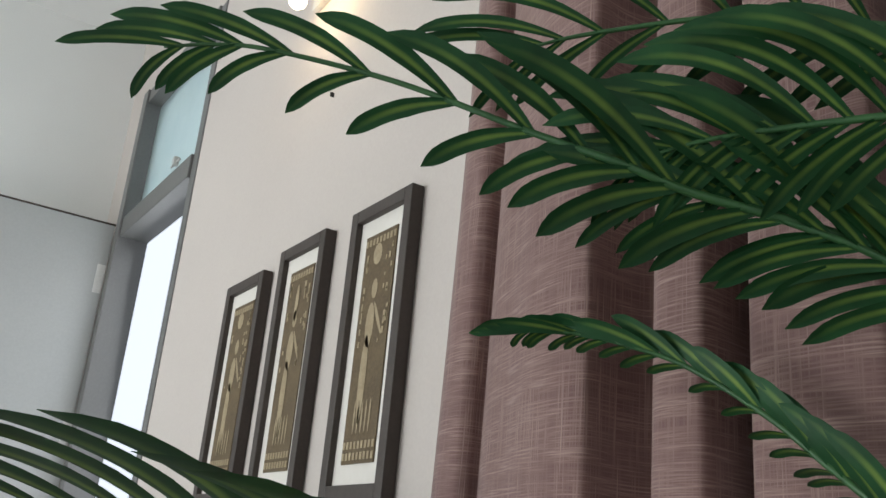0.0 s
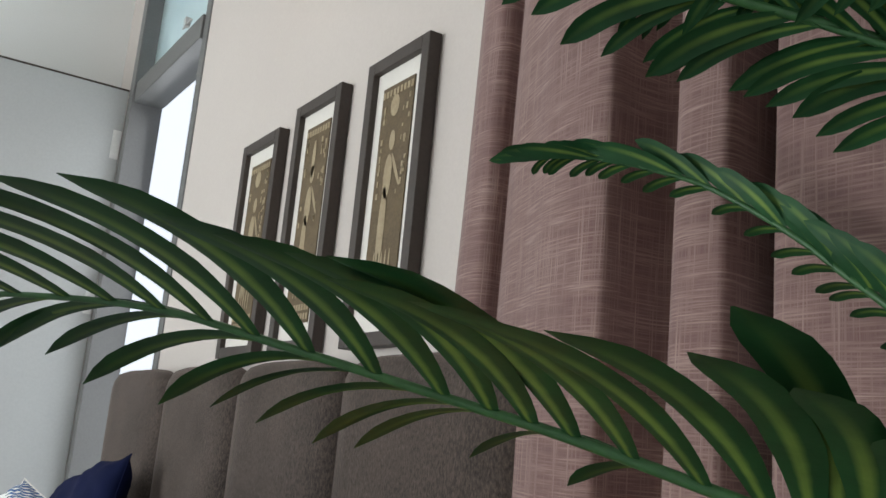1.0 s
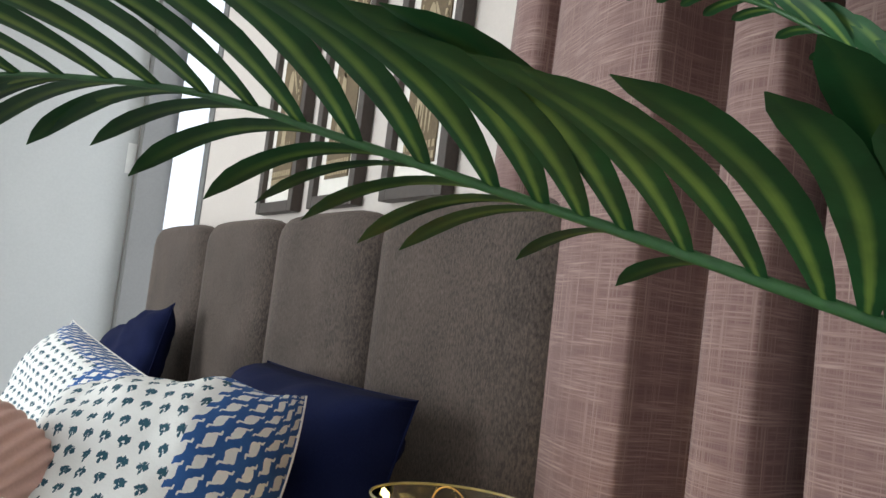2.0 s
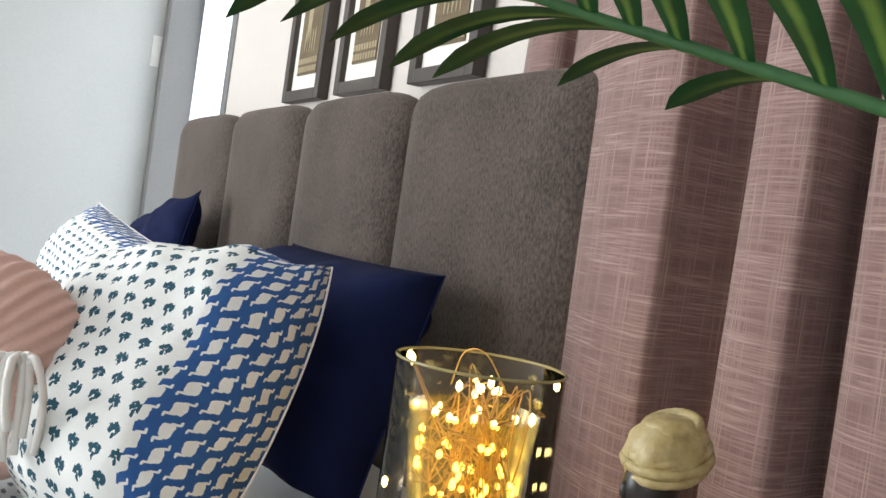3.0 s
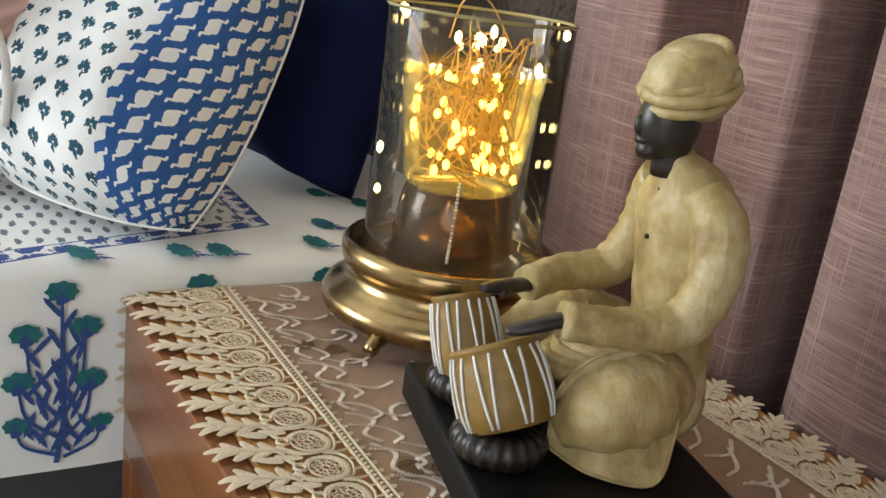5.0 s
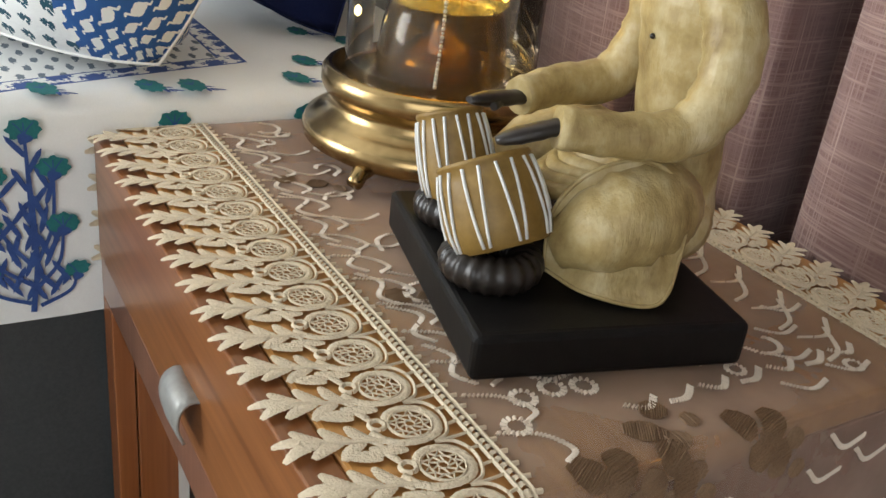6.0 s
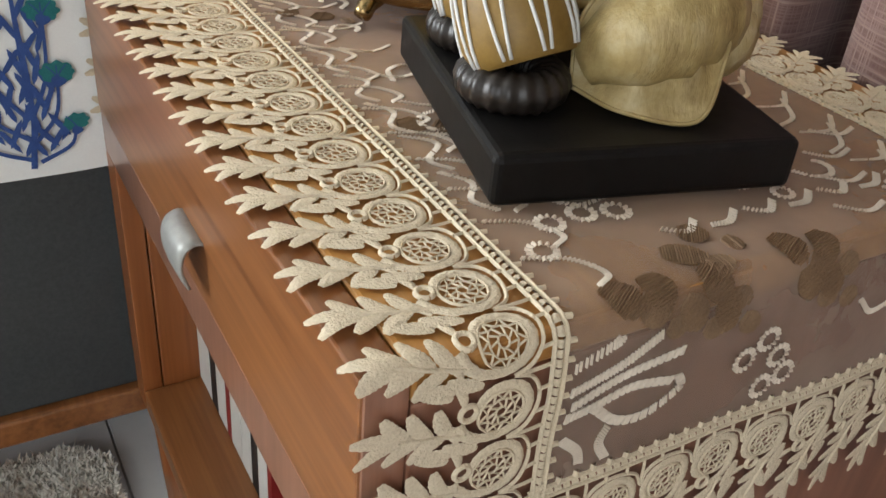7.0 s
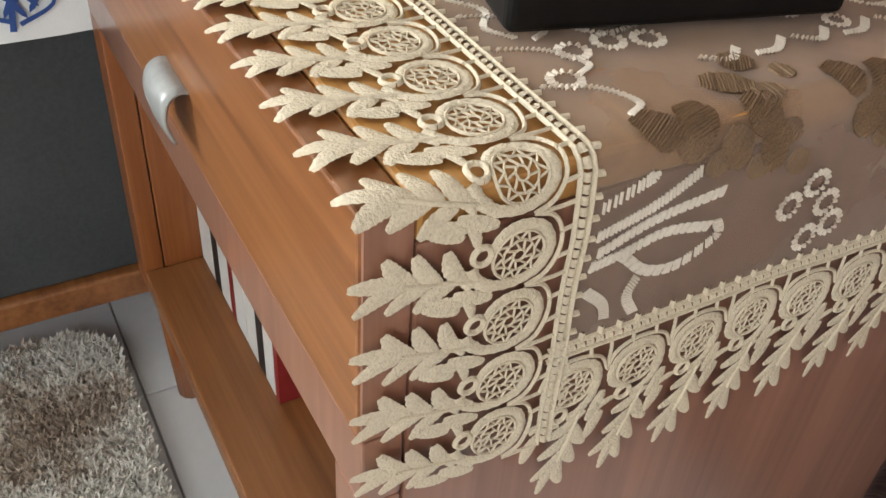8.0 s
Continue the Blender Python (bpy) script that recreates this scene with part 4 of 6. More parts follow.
# ---- statue ----
M_IVORY, _t, _n, _l, _b = node_material("painted_ivory_resin")
_v = coords(_t, "Object", 1.0)
_f = calc(_t, "MULTIPLY_ADD", noise_tex(_t, _v, 32, 5, 0.65), 0.7, calc(_t, "MULTIPLY", noise_tex(_t, coords(_t, "Object", (110, 110, 70)), 1.0, 3), 0.3))
_l.new(ramp(_t, _f, [(0.32, (0.21, 0.135, 0.045)), (0.50, (0.385, 0.285, 0.115)), (0.70, (0.54, 0.455, 0.27))]), _b.inputs["Base Color"])
_b.inputs["Roughness"].default_value = 0.48
bump(_t, _b, calc(_t, "ADD", _f, noise_tex(_t, coords(_t, "Object", (120, 150, 34)), 1.0, 4, 0.6)), 0.42, 0.0030)
M_OCHRE = mottled("ochre_paint", (0.17, 0.095, 0.014), (0.29, 0.175, 0.042), 30, 0.5, grain=200)
M_SILVER = mottled("silver_cord", (0.6, 0.6, 0.58), (0.8, 0.8, 0.78), 30, 0.4)
SO, SE, SF = Vector((-0.1425, 0.1845, 0.5395)), Vector((-0.971, 0.239, 0)), Vector((-0.239, -0.971, 0))


def sp(f, a, z):
    return SO + SF * f + SE * a + Vector((0, 0, z))


bm = bmesh.new()
turn = Matrix.Translation(SO) @ Matrix(((SE.x, SF.x, 0, 0), (SE.y, SF.y, 0, 0), (0, 0, 1, 0), (0, 0, 0, 1)))
box(bm, -0.088, 0.088, -0.0735, 0.0735, -0.0252, 0.0, 0.004, 3, turn, 2)


def lump(c, rf, ra, rz, mi, ang=0.0, ridges=0, amp=0.0, seg=32, rows=18, power=1.0):
    rings = []
    for j in range(rows + 1):
        th = math.pi * j / rows
        ring = []
        for i in range(seg):
            ph = 2 * math.pi * i / seg
            g = 1 + (amp * math.sin(ridges * ph + 3.0 * math.cos(th) * 2) * math.sin(th) if ridges else 0.0)
            f0, a0 = rf * max(0.0, math.sin(th)) ** power * math.cos(ph) * g, ra * max(0.0, math.sin(th)) ** power * math.sin(ph) * g
            ring.append(bm.verts.new(sp(c[0] + f0 * math.cos(ang) - a0 * math.sin(ang), c[1] + f0 * math.sin(ang) + a0 * math.cos(ang), c[2] + rz * math.cos(th))))
        rings.append(ring)
    for p, q in zip(rings, rings[1:]):
        for i in range(seg):
            f = bm.faces.new((p[i], p[(i + 1) % seg], q[(i + 1) % seg], q[i]))
            f.smooth, f.material_index = True, mi


def limb(pts, radii, mi, flat=1.0, seg=18, n=22):
    p = spline([sp(*q) for q in pts], n)
    r = [v.x for v in spline([(q, 0, 0) for q in radii], n)]
    wr = [rr * (1 + 0.045 * math.sin(i * 2.4 + rr * 900)) for i, rr in enumerate(r)]
    tube(bm, p, wr, seg, mi, flat)


# seated robe, knees and hem
lump((-0.052, 0.0, 0.026), 0.034, 0.044, 0.030, 0, ridges=9, amp=0.03)
limb([(-0.052, -0.020, 0.036), (-0.030, -0.040, 0.042), (-0.006, -0.048, 0.036), (0.016, -0.036, 0.020)], [0.020, 0.026, 0.024, 0.013], 0)
limb([(-0.062, 0.034, 0.034), (-0.030, 0.052, 0.040), (0.004, 0.054, 0.032), (0.028, 0.040, 0.016)], [0.026, 0.028, 0.023, 0.012], 0)


def knee_cloth(centre, rim, bulge=0.012, n=72, m=16):
    """Cloth pulled over a knee: a smooth dome out to a closed rim, with creases and a flared lip."""
    c = sp(*centre)
    r = spline([sp(*q) for q in rim + rim[:1]], n + 1)[:n]
    out = (SE * -0.85 + SF * -0.1 + Vector((0, 0, 0.5))).normalized()
    rows = []
    for k in range(m + 1):
        q = k / m
        row = []
        for i, b in enumerate(r):
            p = c.lerp(b, q) + out * (bulge * (1 - q * q) + 0.0030 * q ** 7)
            p += out * (0.0010 * math.sin(i * 0.55 + 4 * q) + 0.0052 * noise.noise((i * 0.16, q * 3.2, 1.7)) + 0.0020 * noise.noise((i * 0.4, q * 7, 4.1))) * math.sin(math.pi * q)
            row.append(bm.verts.new(p))
        rows.append(row)
    for p, q in zip(rows, rows[1:]):
        for i in range(n):
            f = bm.faces.new((p[i], p[(i + 1) % n], q[(i + 1) % n], q[i]))
            f.smooth, f.material_index = True, 0
    tube(bm, [v.co.copy() for v in rows[-1]] + [rows[-1][0].co.copy()], 0.0011, 6, 0)


# robe over the near knee, with a pointed hem
knee_cloth((-0.006, -0.046, 0.034), [(0.022, -0.034, 0.006), (0.006, -0.058, 0.003), (-0.026, -0.0695, 0.002), (-0.037, -0.063, 0.024), (-0.040, -0.056, 0.046), (-0.032, -0.047, 0.063), (-0.016, -0.040, 0.068), (0.006, -0.034, 0.058), (0.020, -0.030, 0.036)])
# folds gathered across the lap
for k in range(6):
    limb([(-0.040 + 0.004 * k, -0.040 + 0.004 * k, 0.064 - 0.003 * k), (-0.020 + 0.006 * k, -0.018, 0.062 - 0.004 * k), (-0.014 + 0.006 * k, 0.010, 0.060 - 0.004 * k), (-0.028, 0.040, 0.062 - 0.002 * k)], [0.003, 0.0046, 0.0046, 0.003], 0, 1.0, 10, 18)
# torso, neck
p = [sp(-0.060, 0, 0.030), sp(-0.062, 0, 0.060), sp(-0.060, 0, 0.095), sp(-0.058, 0, 0.125), sp(-0.053, 0, 0.148), sp(-0.045, 0, 0.163), sp(-0.041, 0, 0.171)]
rr = [0.037, 0.031, 0.032, 0.035, 0.033, 0.018, 0.012]
tube(bm, spline(p, 26), [v.x * (1 + 0.02 * math.sin(k * 1.9)) for k, v in enumerate(spline([(q, 0, 0) for q in rr], 26))], 28, 0, 0.74, SE.cross(Vector((0, 0, 1))))
limb([(-0.040, 0, 0.158), (-0.037, 0, 0.178)], [0.0105, 0.0105], 1, n=4)
# head and turban
lump((-0.034, 0, 0.187), 0.0185, 0.016, 0.022, 1)
lump((-0.0172, 0, 0.1845), 0.0042, 0.0032, 0.0060, 1, seg=12, rows=10)
lump((-0.0200, 0, 0.1765), 0.0048, 0.0060, 0.0034, 1, seg=14, rows=8)
lump((-0.0235, 0, 0.1715), 0.0068, 0.0085, 0.0066, 1, seg=16, rows=10)
lump((-0.042, 0, 0.2085), 0.0265, 0.0255, 0.0205, 0, ridges=7, amp=0.035, seg=56, rows=26, power=0.8)
# folds of the turban cloth, wound aslant
for k in range(5):
    ang = np.linspace(0, 2 * math.pi, 25)
    limb([(-0.042 + (0.0258 - 0.0035 * abs(k - 1.2)) * math.cos(q), (0.0250 - 0.0035 * abs(k - 1.2)) * math.sin(q), 0.2005 + 0.0062 * k - 0.007 * math.cos(q + 0.5)) for q in ang], [0.0036] * 25, 0, 1.0, 8, 60)
lump((-0.044, 0, 0.2235), 0.0200, 0.0195, 0.0085, 0, ridges=5, amp=0.04)
# arms
for sgn, wrist, tip in ((-1, (0.028, -0.038, 0.084), (0.056, -0.033, 0.075)), (1, (0.022, 0.030, 0.078), (0.054, 0.018, 0.079))):
    limb([(-0.050, sgn * 0.022, 0.153), (-0.056, sgn * 0.036, 0.138), (-0.054, sgn * 0.044, 0.110), (-0.038, sgn * 0.046, 0.086), (-0.006, sgn * 0.043, 0.082), wrist], [0.013, 0.0155, 0.0145, 0.0135, 0.0115, 0.0105], 0, n=30)
    d = Vector(tip) - Vector(wrist)
    w = Vector(wrist)
    limb([tuple(w - d * 0.15), tuple(w + d * 0.35), tuple(w + d * 0.75), tip], [0.0062, 0.0070, 0.0062, 0.003], 1, 0.6, 12, 12)
    limb([tuple(w + d * 0.3), tuple(w + d * 0.6 + Vector((0, sgn * -0.008, -0.002)))], [0.0035, 0.0022], 1, 1.0, 8, 5)
# ribbed cushion rings under the drums
for f0, a0, r0 in ((0.048, -0.030, 0.0175), (0.046, 0.040, 0.0150)):
    ring = [sp(f0 + r0 * math.cos(an), a0 + r0 * math.sin(an), 0.0092) for an in np.linspace(0, 2 * math.pi, 121)]
    tube(bm, ring, [0.0098 * (1 + 0.06 * math.sin(k * 2 * math.pi / 6)) for k in range(121)], 12, 1, cap=False)
# buttons down the chest
for k in range(5):
    lump((-0.0345 + 0.0006 * k, -0.004, 0.150 - 0.007 * k), 0.0016, 0.0016, 0.0016, 1, seg=8, rows=6)


def drum(f0, a0, z0, r0, r1, h, lean):
    prof = [(r0 * 0.90, 0.0), (r0 * 1.0, h * 0.06), (r0 * 1.05, h * 0.30), (r0 * 1.03, h * 0.55), (r0 * 0.97, h * 0.85), (r1, h), (r1 * 1.05, h * 1.02), (r1 * 1.02, h * 1.07), (r1 * 0.7, h * 1.075), (0.0005, h * 1.065)]
    m = Matrix.Translation(sp(f0, a0, z0)) @ Matrix.Rotation(lean[1], 4, "Y") @ Matrix.Rotation(lean[0], 4, "X")
    seg = 36
    rings = [[bm.verts.new(m @ Vector((r * math.cos(2 * math.pi * i / seg), r * math.sin(2 * math.pi * i / seg), z))) for i in range(seg)] for r, z in prof]
    for p, q in zip(rings, rings[1:]):
        for i in range(seg):
            f = bm.faces.new((p[i], p[(i + 1) % seg], q[(i + 1) % seg], q[i]))
            f.smooth, f.material_index = True, 3
    n = 18
    for k in range(n):
        an0, an1 = 2 * math.pi * k / n, 2 * math.pi * (k + (0.32 if k % 2 else -0.32)) / n
        pts = []
        for s in np.linspace(0, 1, 6):
            an = an0 + (an1 - an0) * s
            z = h * (0.98 - 0.93 * s)
            r = np.interp(z, [q[1] for q in prof[:7]], [q[0] for q in prof[:7]]) + 0.0006
            pts.append(m @ Vector((r * math.cos(an), r * math.sin(an), z)))
        tube(bm, pts, 0.00095, 5, 4)


drum(0.043, -0.032, 0.0180, 0.0262, 0.0235, 0.043, (0.10, -0.52))
drum(0.045, 0.036, 0.0165, 0.0205, 0.0185, 0.046, (0.04, -0.44))
M_SKIN = mottled("dark_resin", (0.010, 0.0075, 0.006), (0.026, 0.019, 0.015), 30, 0.36, grain=160, bumps=0.15, depth=0.0005, spec=0.5)
statue = solid("statue", bm, [M_IVORY, M_SKIN, M_BLACK, M_OCHRE, M_SILVER], "painted resin figurine of a seated drum player on black base", "statue")

# ---- floor and rug ----
tile_mesh = {}
for ix in range(-6, 4):
    for iy in range(-6, 2):
        x, y = ix * 0.6 + 0.16, iy * 0.6 - 0.02
        xa, xb, ya, yb = max(x + 0.0012, X0), min(x + 0.5988, X1), max(y + 0.0012, Y0), min(y + 0.5988, WY)
        if xb - xa < 0.02 or yb - ya < 0.02:
            continue
        key = (round(xb - xa, 3), round(yb - ya, 3))
        if key not in tile_mesh:
            w, d = key
            tile_mesh[key] = mesh_of("tile", boxes((0, w, 0, d, -0.0055, 0.0), bevel=0.0008), M_TILE)
        ob = new("tile", tile_mesh[key])
        ob.location = (xa, ya, 0)
        ob.parent = floor

M_RUG, _t, _n, _l, _b = node_material("shaggy_rug_pile")
_v = coords(_t, "Object", 1.0)
_f = calc(_t, "MULTIPLY_ADD", noise_tex(_t, _v, 7, 3), 1.0, calc(_t, "MULTIPLY", noise_tex(_t, _v, 160, 2), 0.25))
_l.new(ramp(_t, _f, [(0.50, (0.44, 0.335, 0.25)), (0.58, (0.64, 0.53, 0.42)), (0.64, (0.95, 0.90, 0.81))]), _b.inputs["Base Color"])
_b.inputs["Roughness"].default_value = 0.95
rug = thing("rug", "shaggy brown and cream rug on the floor beside the bed", "rug", (-0.1, -0.5, 0))
RX0, RX1, RY0, RY1 = -0.535, 0.55, -1.0, -0.030
part("backing", boxes((RX0 + 0.01, RX1, RY0, RY1 - 0.01, 0.0005, 0.010), bevel=0.003), M_RUG, rug)
rng = random.Random(5)
vs, fs = [], []
for k in range(52000):
    dense = k < 46000
    x, y = (rng.uniform(RX0, -0.24), rng.uniform(-0.26, RY1)) if dense else (rng.uniform(RX0, RX1), rng.uniform(RY0, RY1))
    if (x - RX0) + (RY1 - y) < 0.03:
        continue
    h, w = rng.uniform(0.006, 0.014), rng.uniform(0.0011, 0.0021)
    an = rng.uniform(0, 2 * math.pi)
    lean = Vector((rng.uniform(-1, 1), rng.uniform(-1, 1), 0)) * 0.007
    b0 = len(vs)
    dx, dy = w * math.cos(an), w * math.sin(an)
    vs += [(x - dx, y - dy, 0.009), (x + dx, y + dy, 0.009), (x + dx * 0.7 + lean.x * 0.5, y + dy * 0.7 + lean.y * 0.5, 0.009 + h * 0.7), (x - dx * 0.7 + lean.x * 0.5, y - dy * 0.7 + lean.y * 0.5, 0.009 + h * 0.7), (x + lean.x, y + lean.y, 0.009 + h)]
    fs += [(b0, b0 + 1, b0 + 2, b0 + 3), (b0 + 3, b0 + 2, b0 + 4)]
me = bpy.data.meshes.new("pile")
me.from_pydata(vs, [], fs)
me.transform(Matrix.Translation(-rug.location))
me.materials.append(M_RUG)
pile = new("pile", me)
pile.parent = rug
tagged(pile, "soft shaggy pile", kind="stuff")

# ---- wall lamp above the bed ----
WLX, WLZ = -1.37, 2.235
lamp = thing("wall_lamp", "small warm glowing twin wall lamp above the pictures", "wall lamp", (WLX, WY, WLZ))
part("back_plate", boxes((WLX - 0.11, WLX + 0.13, WY - 0.016, WY - 0.0005, WLZ + 0.02, WLZ + 0.06), bevel=0.003), M_STEEL, lamp)
for dx in (-0.07, 0.09):
    bm = bmesh.new()
    tube(bm, spline([(WLX + dx, WY - 0.016, WLZ + 0.04), (WLX + dx, WY - 0.05, WLZ + 0.05), (WLX + dx, WY - 0.07, WLZ + 0.03)], 8), 0.006, 10)
    part("arm", bm, M_STEEL, lamp, smooth=True)
    bm = bmesh.new()
    bmesh.ops.create_uvsphere(bm, u_segments=20, v_segments=14, radius=0.022, matrix=Matrix.Translation((WLX + dx, WY - 0.07, WLZ + 0.006)))
    part("bulb", bm, M_LAMP, lamp, "glowing warm bulb", smooth=True)
wl = bpy.data.lights.new("wall_lamp_light", "POINT")
wl.energy, wl.color, wl.shadow_soft_size = 1.6, (1.0, 0.74, 0.42), 0.03
new("wall_lamp_light", wl).location = (WLX + 0.01, WY - 0.10, WLZ - 0.03)
solid("wall_hook", boxes((-1.316, -1.313, WY - 0.010, WY - 0.0005, 1.956, 1.967), bevel=0.001), M_COVER, "small dark hook in the wall", "hook")


# ---- table runner with lace ----
M_LACE, _t, _n, _l, _b = node_material("cream_guipure_lace")
_v = coords(_t, "Object", 1.0)
_st = noise_tex(_t, _v, 900, 2)
_l.new(mixc(_t, noise_tex(_t, _v, 14, 3), mixc(_t, _st, (0.56, 0.445, 0.29), (0.80, 0.69, 0.505)), mixc(_t, _st, (0.52, 0.43, 0.305), (0.77, 0.675, 0.515))), _b.inputs["Base Color"])
_b.inputs["Roughness"].default_value = 0.8
bump(_t, _b, calc(_t, "ADD", _st, noise_tex(_t, _v, 420, 2)), 0.6, 0.0010)
M_SHEER, _t, _n, _l, _b = node_material("sheer_brown_organza")
_v = coords(_t, "Object", 1.0)
_l.new(mixc(_t, ramp(_t, noise_tex(_t, _v, 8, 5, 0.6), [(0.35, (0, 0, 0)), (0.65, (1, 1, 1))]), (0.27, 0.185, 0.130), (0.47, 0.365, 0.285)), _b.inputs["Base Color"])
_b.inputs["Roughness"].default_value = 0.5
_b.inputs["Sheen Weight"].default_value, _b.inputs["Sheen Roughness"].default_value = 0.50, 0.40
_b.inputs["Sheen Tint"].default_value = (0.74, 0.70, 0.76, 1)
_b.inputs["Alpha"].default_value = 0.48
bump(_t, _b, noise_tex(_t, coords(_t, "Object", 26), 1.0, 4), 0.35, 0.003)
M_THREAD = mottled("cream_thread", (0.58, 0.49, 0.38), (0.78, 0.69, 0.58), 30, 0.7, grain=900, bumps=0.6)
M_BROWN = mottled("brown_thread", (0.12, 0.065, 0.030), (0.24, 0.145, 0.075), 60, 0.6, grain=800, bumps=0.7)

TZ, EDGE = NZ + 0.0016, 0.007       # height of the cloth over the top, and how tightly it turns over edges
XR, XL = 0.001, NX0 - 0.001


def over(d):
    """How far a strip d past the start of a rounded edge goes out and down."""
    if d <= 0:
        return d, 0.0, 0.0
    a = min(d / EDGE, math.pi / 2)
    out, down = EDGE * math.sin(a), EDGE * (1 - math.cos(a))
    return out, down + max(0.0, d - EDGE * math.pi / 2), a


def drape(s, t, h):
    """Place on the runner: s along the cabinet's width, t from its front edge to the back, h over the cloth."""
    z = TZ
    nx = ny = 0.0
    nz = 1.0
    if s > XR - EDGE:
        o, dn, a = over(s - (XR - EDGE))
        x, z, nx, nz = XR - EDGE + o, z - dn, math.sin(a), math.cos(a)
        x += 0.0025 * (1 + noise.noise((t * 14, dn * 8, 1.0))) * min(1.0, dn / 0.03) + 0.03 * max(0.0, dn - 0.01) * 0.4
    elif s < XL + EDGE:
        o, dn, a = over((XL + EDGE) - s)
        x, z, nx, nz = XL + EDGE - o, z - dn, -math.sin(a), math.cos(a)
        x = max(x, -0.4685)
    else:
        x = s
    y = t
    if t < 0.004:
        d = 0.004 - t
        if abs(nx) < 0.5:
            y, z = 0.004 - d * 0.95, z - d * 0.22 * min(1.0, d / 0.01)
            ny = -0.2
        else:
            y = 0.004 - d
    n = Vector((nx, ny, nz)).normalized()
    wave = 0.0008 * noise.noise((s * 30, t * 30, 5.0)) * (0.3 if nz > 0.9 else 1.0)
    return Vector((x, y, z)) + n * (h + wave + 0.0004)


runner = thing("table_runner", "sheer brown embroidered table runner with cream lace borders", "table runner", (-0.23, 0.2, NZ))
FT, BT = 0.078, 0.338             # the fabric's front and back seams
SIDE = 0.082                      # how far the fabric hangs past the cabinet's edges


def skin(bm, rows, mi=0):
    for a, b in zip(rows, rows[1:]):
        for k in range(len(a) - 1):
            f = bm.faces.new((a[k], a[k + 1], b[k + 1], b[k]))
            f.smooth, f.material_index = True, mi


bm = bmesh.new()
ss = list(np.linspace(XL - SIDE, XL, 14)) + list(np.linspace(XL + 0.004, XR - EDGE, 60)) + list(np.linspace(XR - EDGE + 0.002, XR + SIDE, 22))
skin(bm, [[bm.verts.new(drape(s, t, 0.0)) for t in np.linspace(FT, BT, 40)] for s in ss])
part("fabric", bm, M_SHEER, runner, "sheer brown organza", smooth=True)


